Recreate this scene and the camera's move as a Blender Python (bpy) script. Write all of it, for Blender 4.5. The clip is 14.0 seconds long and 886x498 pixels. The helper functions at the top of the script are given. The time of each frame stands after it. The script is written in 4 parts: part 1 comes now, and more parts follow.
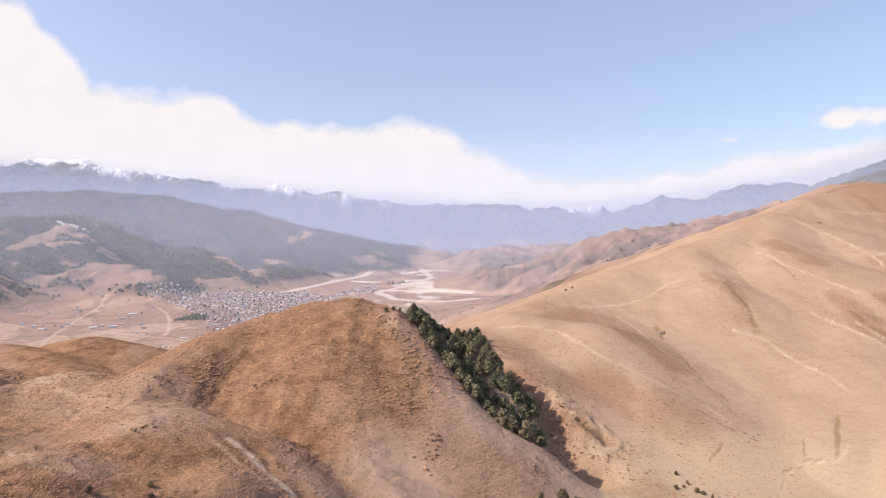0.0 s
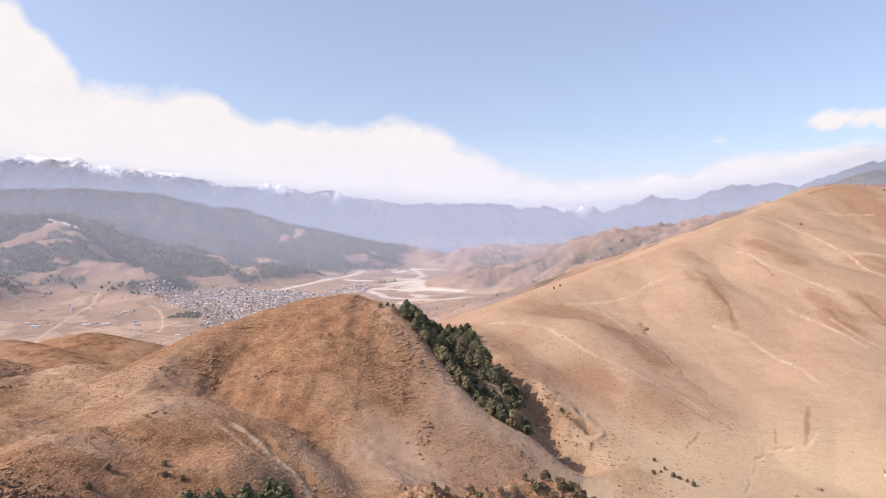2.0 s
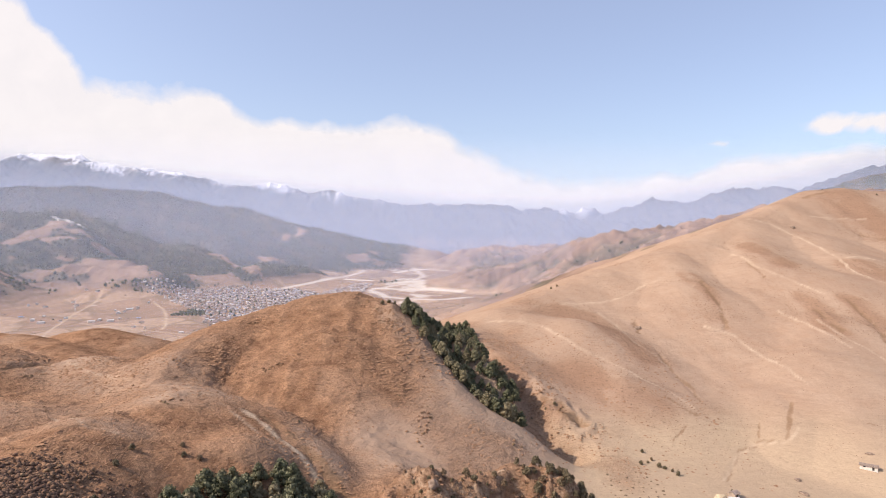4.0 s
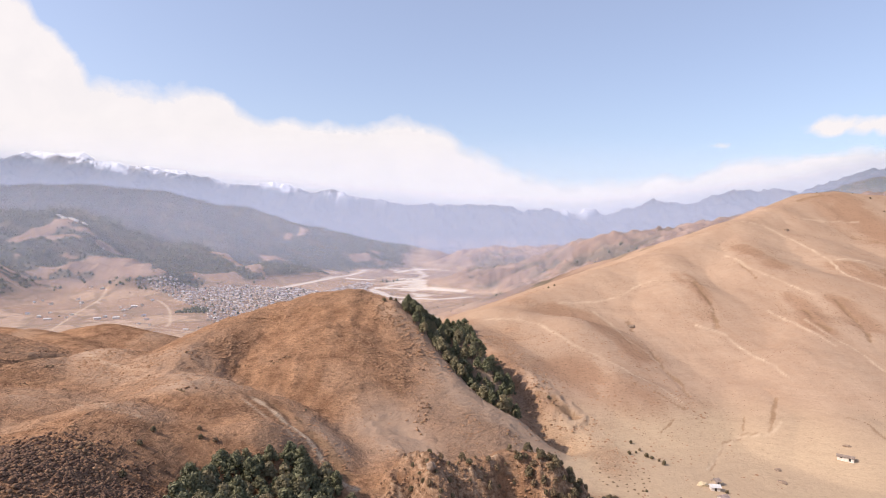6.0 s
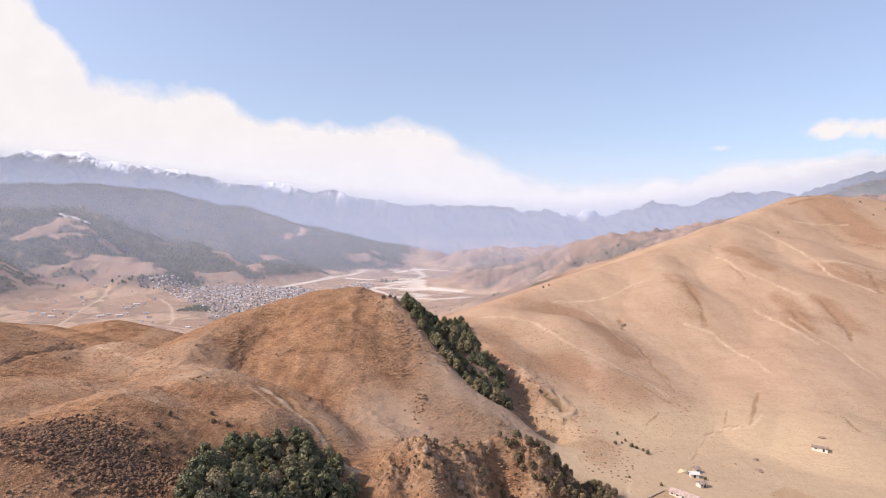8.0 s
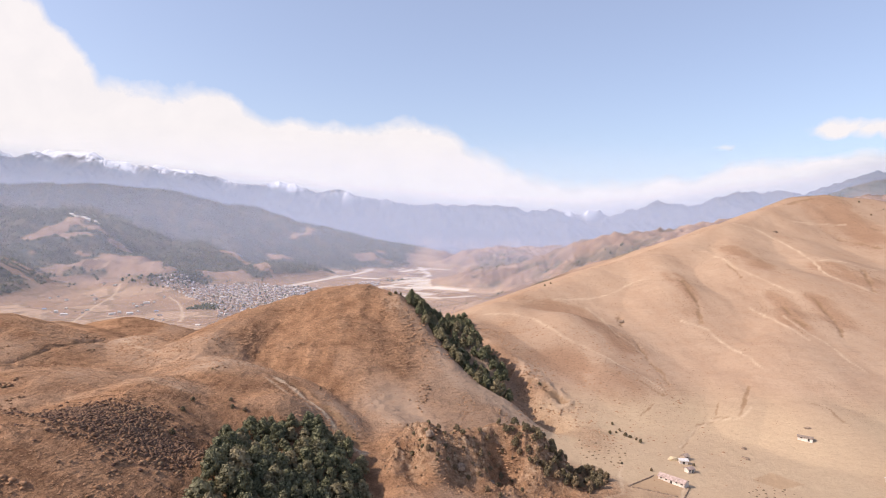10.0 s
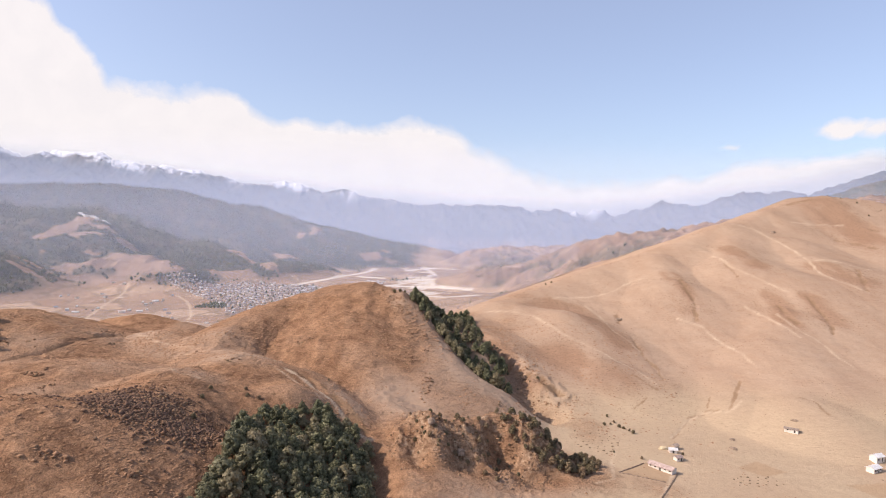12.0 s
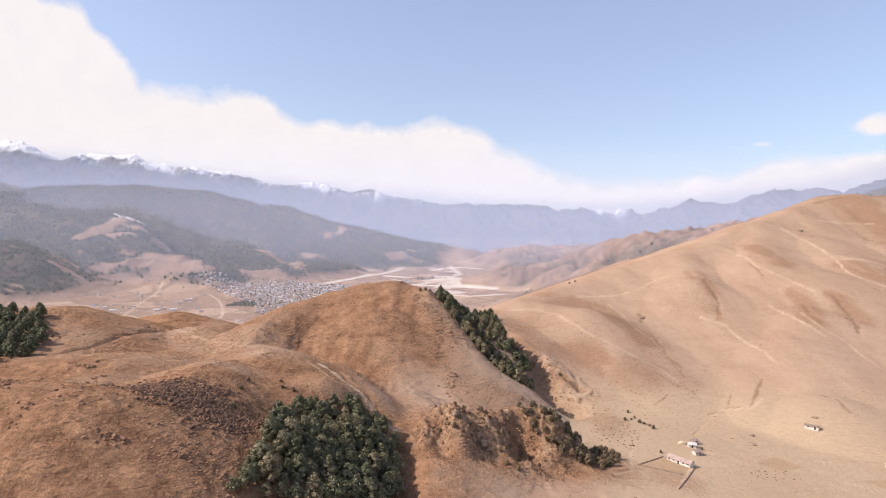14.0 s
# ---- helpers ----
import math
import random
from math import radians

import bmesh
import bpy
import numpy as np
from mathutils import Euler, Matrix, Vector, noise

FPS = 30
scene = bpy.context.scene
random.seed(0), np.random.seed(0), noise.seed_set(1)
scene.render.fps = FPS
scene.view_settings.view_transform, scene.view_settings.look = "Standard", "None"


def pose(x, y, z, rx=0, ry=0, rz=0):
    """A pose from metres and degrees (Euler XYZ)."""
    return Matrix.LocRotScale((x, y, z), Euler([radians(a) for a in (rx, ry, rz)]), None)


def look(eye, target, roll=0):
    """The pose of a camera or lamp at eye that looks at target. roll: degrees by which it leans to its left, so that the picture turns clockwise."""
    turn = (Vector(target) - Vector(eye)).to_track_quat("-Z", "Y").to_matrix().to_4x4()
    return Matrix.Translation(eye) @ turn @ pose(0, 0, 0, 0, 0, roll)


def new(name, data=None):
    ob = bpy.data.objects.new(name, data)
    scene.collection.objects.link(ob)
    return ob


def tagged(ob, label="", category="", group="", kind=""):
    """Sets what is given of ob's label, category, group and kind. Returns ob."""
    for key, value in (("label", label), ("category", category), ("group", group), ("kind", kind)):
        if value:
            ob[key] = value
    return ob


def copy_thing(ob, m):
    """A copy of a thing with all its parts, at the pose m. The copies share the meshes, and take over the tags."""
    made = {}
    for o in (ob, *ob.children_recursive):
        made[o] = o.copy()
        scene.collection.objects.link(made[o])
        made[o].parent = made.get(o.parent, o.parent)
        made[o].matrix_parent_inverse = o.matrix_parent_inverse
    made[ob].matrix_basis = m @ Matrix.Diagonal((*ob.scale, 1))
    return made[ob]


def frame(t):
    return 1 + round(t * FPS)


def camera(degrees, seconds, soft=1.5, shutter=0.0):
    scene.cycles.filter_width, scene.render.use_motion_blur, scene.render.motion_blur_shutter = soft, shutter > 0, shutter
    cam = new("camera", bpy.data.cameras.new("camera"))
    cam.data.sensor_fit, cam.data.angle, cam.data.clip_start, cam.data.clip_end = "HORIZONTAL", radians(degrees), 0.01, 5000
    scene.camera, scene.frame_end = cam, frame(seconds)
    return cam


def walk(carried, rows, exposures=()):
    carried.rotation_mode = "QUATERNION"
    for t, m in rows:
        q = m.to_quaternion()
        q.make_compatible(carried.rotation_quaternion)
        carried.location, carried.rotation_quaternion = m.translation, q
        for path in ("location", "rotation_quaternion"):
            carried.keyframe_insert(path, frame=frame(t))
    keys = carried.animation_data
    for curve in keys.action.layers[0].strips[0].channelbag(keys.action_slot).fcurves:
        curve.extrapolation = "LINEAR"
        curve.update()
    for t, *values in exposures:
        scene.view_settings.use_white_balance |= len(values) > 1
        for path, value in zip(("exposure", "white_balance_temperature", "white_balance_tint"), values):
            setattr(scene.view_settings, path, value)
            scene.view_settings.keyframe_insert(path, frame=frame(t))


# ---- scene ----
cam = camera(72.0, 14.0, soft=1.0)
PATH = [
    (0, (-0.045, 2.312, 299.644), (0.042, 4.31, 299.595), -0.3),
    (0.5, (-0.256, -1.364, 299.633), (-0.161, 0.633, 299.583), -0.2),
    (1, (-0.453, -5.019, 299.63), (-0.35, -3.023, 299.58), -0.2),
    (1.5, (-0.631, -8.666, 299.637), (-0.522, -6.67, 299.586), -0.1),
    (2, (-0.791, -12.355, 299.634), (-0.677, -10.359, 299.582), -0.1),
    (2.5, (-0.949, -16.013, 299.658), (-0.832, -14.018, 299.607), -0.1),
    (3, (-1.075, -19.699, 299.692), (-0.957, -17.703, 299.642), 0.1),
    (5.5, (-0.992, -38.641, 299.87), (-0.886, -36.644, 299.819), 0.6),
    (6, (-0.876, -42.624, 299.912), (-0.769, -40.628, 299.862), 0.7),
    (6.5, (-0.724, -46.732, 299.954), (-0.614, -44.736, 299.905), 0.8),
    (7, (-0.536, -50.91, 299.969), (-0.425, -48.914, 299.92), 0.9),
    (7.5, (-0.348, -55.196, 299.949), (-0.236, -53.2, 299.9), 0.9),
    (8, (-0.211, -59.494, 299.927), (-0.103, -57.497, 299.879), 1.0),
    (10.5, (0.316, -80.958, 299.933), (0.399, -78.961, 299.883), 1.1),
    (11, (0.495, -85.168, 299.994), (0.571, -83.17, 299.945), 1.2),
    (11.5, (0.814, -89.262, 300.064), (0.889, -87.264, 300.014), 1.1),
    (12, (1.07, -93.309, 300.151), (1.144, -91.311, 300.1), 1.1),
    (12.5, (1.17, -97.201, 300.281), (1.241, -95.203, 300.23), 1.0),
    (13, (1.192, -100.678, 300.474), (1.235, -98.679, 300.421), 1.0),
    (13.5, (1.344, -103.579, 300.694), (1.351, -101.58, 300.64), 1.0),
    (14, (1.584, -106.077, 300.875), (1.574, -104.078, 300.82), 0.9),
]
walk(cam, [(t, look(eye, aim, roll)) for t, eye, aim, roll in PATH], exposures=((0.0, 0.55, 6890, 14.5), (14.0, 0.55, 6890, 14.5)))

# ---- world, sun ----
SUN_AZ, SUN_EL = radians(-101), radians(40)
SUN_DIR = Vector((math.sin(SUN_AZ) * math.cos(SUN_EL), math.cos(SUN_AZ) * math.cos(SUN_EL), math.sin(SUN_EL)))
world = bpy.data.worlds.new("world")
world.use_nodes = True
scene.world = world
wn = world.node_tree.nodes
sky = wn.new("ShaderNodeTexSky")
sky.sky_type, sky.sun_disc = "NISHITA", False
sky.sun_elevation, sky.sun_rotation = SUN_EL, SUN_AZ
sky.altitude, sky.air_density, sky.dust_density, sky.ozone_density = 900, 1.0, 3.5, 2.4
wn["Background"].inputs["Strength"].default_value = 0.15
veil = wn.new("ShaderNodeMix")
veil.data_type = "RGBA"
veil.inputs[0].default_value, veil.inputs[7].default_value = 0.30, (2.75, 2.95, 3.9, 1)
world.node_tree.links.new(sky.outputs["Color"], veil.inputs[6])
world.node_tree.links.new(veil.outputs[2], wn["Background"].inputs["Color"])
sun = new("sun", bpy.data.lights.new("sun", "SUN"))
sun.data.energy, sun.data.angle, sun.data.color = 3.3, radians(0.55), (1.0, 0.91, 0.83)
sun.matrix_world = look(SUN_DIR * 1000, (0, 0, 0))


# ---- materials ----
def shader(name):
    m = bpy.data.materials.new(name)
    m.use_nodes = True
    nt = m.node_tree
    return m, nt, nt.nodes["Principled BSDF"]


def node(nt, kind, **sets):
    n = nt.nodes.new("ShaderNode" + kind)
    for k, v in sets.items():
        if k in n.inputs:
            n.inputs[k].default_value = v
        else:
            setattr(n, k, v)
    return n


def noise_tex(nt, scale, detail=4.0, rough=0.55, vec=None, distort=0.0):
    n = node(nt, "TexNoise", Scale=scale, Detail=detail, Roughness=rough, Distortion=distort)
    if vec is None:
        vec = node(nt, "TexCoord").outputs["Object"]
    nt.links.new(vec, n.inputs["Vector"])
    return n.outputs["Fac"]


def ramp(nt, fac, stops):
    r = node(nt, "ValToRGB")
    el = r.color_ramp.elements
    while len(el) < len(stops):
        el.new(0.5)
    for e, (p, c) in zip(el, stops):
        e.position, e.color = p, (c, c, c, 1) if isinstance(c, (int, float)) else (*c, 1)
    nt.links.new(fac, r.inputs["Fac"])
    return r.outputs["Color"]


def mix(nt, fac, a, b, blend="MIX"):
    n = node(nt, "Mix", data_type="RGBA", blend_type=blend)
    for sock, v in ((n.inputs[0], fac), (n.inputs[6], a), (n.inputs[7], b)):
        if hasattr(v, "is_linked"):
            nt.links.new(v, sock)
        elif isinstance(v, (int, float)):
            sock.default_value = v
        else:
            sock.default_value = (*v, 1)
    return n.outputs[2]


def bump(nt, height, strength, dist, bsdf):
    b = node(nt, "Bump", Strength=strength, Distance=dist)
    nt.links.new(height, b.inputs["Height"])
    nt.links.new(b.outputs["Normal"], bsdf.inputs["Normal"])


def mottled(name, a, b, scale, rough=0.85, bump_d=0.0, random_part=0.0):
    """Two tones broken up by noise at two scales, with fine relief."""
    m, nt, p = shader(name)
    f1, f2 = noise_tex(nt, scale), noise_tex(nt, scale * 9)
    col = mix(nt, ramp(nt, f1, ((0.35, 0.0), (0.65, 1.0))), a, b)
    col = mix(nt, 0.5, col, ramp(nt, f2, ((0.3, 0.55), (0.7, 1.25))), "MULTIPLY")
    if random_part:
        info = node(nt, "ObjectInfo")
        col = mix(nt, random_part, col, ramp(nt, info.outputs["Random"], ((0.0, 0.45), (1.0, 1.5))), "MULTIPLY")
    nt.links.new(col, p.inputs["Base Color"])
    p.inputs["Roughness"].default_value = rough
    p.inputs["Specular IOR Level"].default_value = 0.25
    if bump_d:
        bump(nt, f2, 0.7, bump_d, p)
    return m


# ---- the lie of the land ----
def lattice(ix, iy, seed):
    h = (ix.astype(np.int64) * 374761393 + iy.astype(np.int64) * 668265263 + seed * 974634777) & 0x7FFFFFFF
    h = ((h ^ (h >> 13)) * 1274126177) & 0x7FFFFFFF
    return ((h ^ (h >> 16)) & 0xFFFF) / 65535.0


def vnoise(x, y, seed):
    """Smooth noise from 0 to 1 with one lattice cell to the unit."""
    ix, iy = np.floor(x), np.floor(y)
    fx, fy = x - ix, y - iy
    fx, fy = fx * fx * fx * (fx * (fx * 6 - 15) + 10), fy * fy * fy * (fy * (fy * 6 - 15) + 10)
    a, b = lattice(ix, iy, seed), lattice(ix + 1, iy, seed)
    c, d = lattice(ix, iy + 1, seed), lattice(ix + 1, iy + 1, seed)
    return (a * (1 - fx) + b * fx) * (1 - fy) + (c * (1 - fx) + d * fx) * fy


def fbm(x, y, size, seed, octaves=4, gain=0.5):
    """Layered noise about 0, from -1 to 1; size is the largest wave in metres."""
    out, amp, total = 0, 1.0, 0
    for i in range(octaves):
        s = 2.03 ** i / size
        out = out + amp * (2 * vnoise(x * s + 17.3 * i, y * s - 9.1 * i, seed + i) - 1)
        total, amp = total + amp, amp * gain
    return out / total


def ridged(x, y, size, seed, octaves=4, gain=0.5):
    out, amp, total = 0, 1.0, 0
    for i in range(octaves):
        s = 2.03 ** i / size
        out = out + amp * (1 - 2 * np.abs(2 * vnoise(x * s + 5.7 * i, y * s + 3.3 * i, seed + i) - 1))
        total, amp = total + amp, amp * gain
    return out / total


def along(x, y, nodes):
    """Distance from a line, worked out within 400 m of it."""
    ns = np.array(nodes)
    box = (x > ns[:, 0].min() - 400) & (x < ns[:, 0].max() + 400) & (y > ns[:, 1].min() - 400) & (y < ns[:, 1].max() + 400)
    out = np.full(x.shape, 1e9)
    out[box] = line_distance(x[box], y[box], nodes)
    return out


def line_distance(x, y, nodes):
    best = np.full(x.shape, 1e9)
    for a, b in zip(nodes[:-1], nodes[1:]):
        dx, dy = b[0] - a[0], b[1] - a[1]
        s = np.clip(((x - a[0]) * dx + (y - a[1]) * dy) / (dx * dx + dy * dy), 0, 1)
        best = np.minimum(best, np.hypot(x - a[0] - s * dx, y - a[1] - s * dy))
    return best


# crest line, fall per metre to the left and to the right of its direction, rounding of the crest
RIDGES = []


def ridge(nodes, left, right, rounding):
    RIDGES.append((nodes, left, right, rounding))


ridge([(-116, 268, 241.1), (-108, 300, 244.5), (-100, 326, 250.0), (-80, 347, 254.6), (-60, 347, 261.2), (-36, 334, 265.5), (-12, 321, 258.1)], 0.51, 0.74, 12)  # middle hill, its crest
ridge([(-12, 321, 260.5), (-4, 350, 255.0), (10, 400, 233.0)], 0.56, 1.30, 8)  # its far side
ridge([(-40, 330, 264.8), (-38, 302, 250.1), (-36, 276, 231.0)], 0.59, 0.43, 14)  # its rib, upper half
ridge([(-36, 276, 231.0), (-30, 244, 212.0), (-16, 212, 208.0), (0, 178, 213.0)], 0.85, 0.45, 12)    # lower half, towards the hollow
ridge([(-82, 347, 254.1), (-78, 300, 238.0), (-68, 272, 224.0)], 0.49, 0.53, 14)  # its other rib
ridge([(-14, 320, 254.0), (6, 292, 234.9), (18, 265, 221.4), (30, 236, 208.0)], 0.70, 0.36, 14)  # its shoulder beside the ravine
ridge([(-111, 270, 231.0), (-90, 246, 229.5), (-70, 224, 228.5), (-47, 202, 224.8), (-36, 186, 219.0), (-26, 173, 212.0)], 1.25, 0.42, 4)  # spur with the ditch
ridge([(0, 178, 219.3), (18, 178, 214.3), (36, 190, 216.0), (50, 187, 214.4), (70, 194, 192.3), (84, 198, 182.8)], 0.96, 1.51, 4)  # crag
ridge([(2, 184, 218.0), (5, 171, 218.0), (8, 160, 214.0)], 1.7, 1.6, 3)  # its rock knob
ridge([(30, 168, 198.0), (41, 165, 195.5), (54, 160, 187.0)], 0.8, 0.9, 4)  # rubble below it
ridge([(-116, 268, 236.7), (-110, 224, 230.6), (-104, 167, 238.3), (-80, 169, 230.9), (-55, 178, 231.6), (-34, 182, 214.9)], 0.58, 0.97, 9)  # knoll
ridge([(-108, 238, 235.2), (-88, 206, 238.0), (-66, 192, 231.4), (-46, 186, 223.1)], 0.35, 0.38, 12)  # swell between spur and knoll
ridge([(-104, 167, 239.5), (-106, 118, 241.0), (-100, 92, 240.3), (-118, 90, 247.0), (-150, 92, 247.5), (-230, 80, 245.0)], 0.80, 0.46, 22)  # foremost ridge
ridge([(-100, 96, 243.5), (-85, 106, 233.5), (-70, 114, 229.4), (-58, 118, 218.7)], 0.50, 0.80, 14)  # its nose
ridge([(-330, 170, 238.0), (-230, 175, 236.0), (-160, 178, 238.5), (-118, 200, 232.6)], 0.21, 0.42, 25)  # shelf behind it
ridge([(-420, 250, 252.0), (-300, 275, 247.0), (-235, 280, 249.6), (-190, 284, 229.5), (-160, 290, 235.9), (-116, 268, 234.4)], 0.56, 0.22, 18)  # hill with the path
ridge([(-480, 600, 196.0), (-390, 550, 207.0), (-346, 522, 209.7), (-300, 500, 205.9), (-260, 470, 199.0)], 0.46, 0.36, 18)  # back knob
ridge([(-330, 580, 202.0), (-290, 556, 210.0), (-250, 545, 203.0), (-222, 520, 193.0)], 0.38, 0.40, 14)  # second back knob
ridge([(25, 395, 231.6), (48, 434, 229.3), (77, 464, 237.5), (123, 514, 246.6), (200, 584, 264.8), (310, 634, 293.0)], 0.41, 0.28, 16)  # long ridge, lower half
ridge([(310, 634, 293.0), (395, 684, 319.9), (474, 734, 340.9), (544, 774, 360.2), (584, 776, 365.5), (640, 770, 360.0), (780, 820, 352.0), (1000, 900, 380.0)], 0.48, 0.54, 18)  # upper half
ridge([(77, 464, 238.8), (123, 419, 235.3), (133, 337, 211.7), (165, 318, 198.6), (185, 305, 190.9)], 0.38, 0.36, 14)  # spurs of the long ridge
ridge([(270, 590, 281.0), (250, 505, 258.1), (240, 440, 232.7), (244, 414, 220.3), (215, 330, 203.7), (205, 290, 197.4)], 0.42, 0.41, 22)
ridge([(395, 684, 315.8), (350, 560, 282.6), (365, 505, 267.2), (315, 425, 240.5), (271, 360, 224.5), (250, 315, 207.8), (240, 280, 202.8)], 0.38, 0.39, 22)
ridge([(544, 774, 351.5), (447, 656, 304.0), (430, 560, 283.0), (410, 480, 257.2), (330, 349, 217.3), (310, 300, 201.9)], 0.33, 0.35, 25)
ridge([(640, 770, 350.0), (611, 750, 339.4), (538, 672, 289.8), (520, 560, 272.0), (500, 440, 245.0), (470, 340, 220.0)], 0.31, 0.31, 25)
ridge([(100, 1900, 160.0), (197, 1794, 196.4), (372, 1794, 216.3), (533, 1744, 284.6), (684, 1694, 305.6), (816, 1694, 324.5), (1300, 1700, 420.0), (2200, 1800, 520.0)], 0.37, 0.5, 30)  # mid ridge right
ridge([(300, 3000, 205.0), (420, 2950, 232.0), (560, 3050, 225.0), (760, 2900, 240.0), (1000, 2800, 300.0)], 0.30, 0.30, 40)  # valley head hills
ridge([(-1700, 1620, 350), (-1305, 1500, 279), (-1117, 1433, 226), (-1015, 1396, 160), (-950, 1360, 133)], 0.35, 0.35, 30)  # west wood
ridge([(-1900, 2400, 400.0), (-1400, 2250, 345.0), (-1176, 2156, 318.4), (-1040, 1950, 260.6), (-900, 1800, 199.7), (-760, 1650, 165.1)], 0.76, 0.20, 30)  # temple ridge
ridge([(-1000, 1950, 232.4), (-850, 1850, 209.5), (-724, 1640, 182.3), (-650, 1580, 158.1)], 0.39, 0.29, 30)  # bench
ridge([(-850, 2400, 258.5), (-731, 1801, 180.7), (-560, 1900, 184.0), (-420, 2150, 180.0)], 0.40, 0.30, 30)  # valley side
ridge([(-900, 3200, 430.0), (-460, 2854, 280.8), (-250, 2700, 200.0), (-100, 2600, 150.0)], 0.30, 0.30, 40)  # tan spur
ridge([(-2900, 2500, 420.0), (-1981, 2594, 436.0), (-1922, 2894, 483.0), (-1603, 3094, 517.0), (-1347, 3194, 498.0), (-914, 3294, 401.0), (-550, 3394, 329.0), (-97, 3494, 237.0), (200, 3600, 180.0)], 0.40, 0.27, 60)  # dark mountain
ridge([(-4200, 4544, 980.0), (-3238, 4544, 930.0), (-2849, 4544, 790.0), (-2700, 4544, 850.0), (-2158, 4544, 798.0), (-1770, 4544, 755.0), (-1500, 4544, 672.0), (-821, 4544, 612.0), (-44, 4544, 520.0), (500, 4544, 506.0), (900, 4544, 492.0), (1020, 4544, 488.0), (1110, 4544, 400.0), (1210, 4544, 280.0)], 0.40, 0.40, 20)  # snow range
ridge([(1310, 4544, 280), (1400, 4544, 375), (1470, 4544, 440), (1629, 4544, 492), (1800, 4544, 535), (1930, 4520, 556), (2186, 4480, 598), (2442, 4430, 628), (2900, 4330, 645), (4200, 4100, 720)], 0.4, 0.4, 20)  # right range
ridge([(1060, 4725, 450), (1150, 4725, 484), (1235, 4725, 500), (1300, 4725, 486), (1370, 4725, 508), (1460, 4725, 484), (1560, 4725, 440)], 1.7, 1.7, 10)  # snow peak behind the gap
ridge([(2240, 4050, 452), (2755, 3880, 630), (3044, 3880, 742), (4100, 3850, 900)], 0.4, 0.4, 20)  # right blue


# beds cut into the slopes: line, depth, half width
GULLIES = []


def gully(nodes, depth, half):
    GULLIES.append((nodes, depth, half))


gully([(-78, 256), (-58, 244), (-42, 236), (-28, 212), (-18, 195), (-14, 156), (-14, 100)], 4, 9)
gully([(28, 385), (42, 352), (56, 325), (63, 300), (68, 282), (74, 268)], 16, 12)
gully([(-31, 170), (-23, 159), (-17, 140), (-14, 110)], 7, 9)
gully([(12, 338), (20, 312), (34, 291), (46, 280)], 14, 13)


# dry stream beds, bare cuts, scrub, and painted shade on flanks: half width, line
SCARS_AND_SHADE = [(1.8, ((258, 502), (253, 468), (248, 441), (236, 415))), (2.2, ((178, 445), (174, 424))), (1.1, ((173, 393), (170, 366), (170, 349), (171, 333), (169, 316))),
         (1.8, ((316, 432), (308, 404), (305, 386))), (1.6, ((349, 440), (340, 411), (334, 387), (324, 369))), (2.2, ((511, 638), (521, 624), (530, 598))), (2.2, ((514, 745), (533, 753), (553, 753))),
         (2.0, ((446, 511), (422, 469), (412, 452))), (2.0, ((572, 668), (574, 652))), (1.3, ((321, 535), (316, 499)))]
SCARS_AND_SHADE += [(0.9, ((143, 239), (156, 257), (170, 273), (181, 277), (193, 274), (205, 289), (216, 306))), (0.6, ((183, 281), (191, 294))), (0.7, ((147, 316), (152, 308), (158, 299))),
          (0.8, ((239, 276), (247, 271), (244, 256))), (0.6, ((135, 275), (139, 281), (146, 288))), (1.7, ((-207, 188), (-192, 222), (-189, 246), (-182, 268), (-175, 286))),
          (1.9, ((-58, 208), (-43, 194), (-32, 184), (-21, 173))), (3.0, ((62, 324), (72, 310), (82, 302), (90, 288))), (6, ((-440, 1040), (-455, 1110), (-510, 1240)))]


def smooth01(v, a, b):
    t = np.clip((v - a) / (b - a), 0, 1)
    return t * t * (3 - 2 * t)


def floor_height(x, y):
    near = 189.5 - 0.06 * np.clip(x - 130, -60, 90) + np.where(x < 20, np.clip((20 - x) * 0.02, 0, 4) - np.clip((150 - y) * 0.08, 0, 14), 0)
    w = 1 / (1 + np.exp(-np.clip((y - 620) / 60, -30, 30)))
    w = np.maximum(w, (y > 150) / (1 + np.exp(-np.clip((-x + y * 0.25 - 260) / 50, -30, 30))))
    valley = 133 + 0.008 * np.clip(y - 1100, 0, 2500)
    return near * (1 - w) + valley * w


def badland(x, y):
    """Gullied ribs that run slantwise down to the valley."""
    u, v = x * 0.94 + y * 0.34, y * 0.94 - x * 0.34
    return ridged(u * 0.34 + 10 * fbm(x, y, 120, 43, 2), v + 10 * fbm(x, y, 90, 44, 2), 62, 53, 3, 0.6)


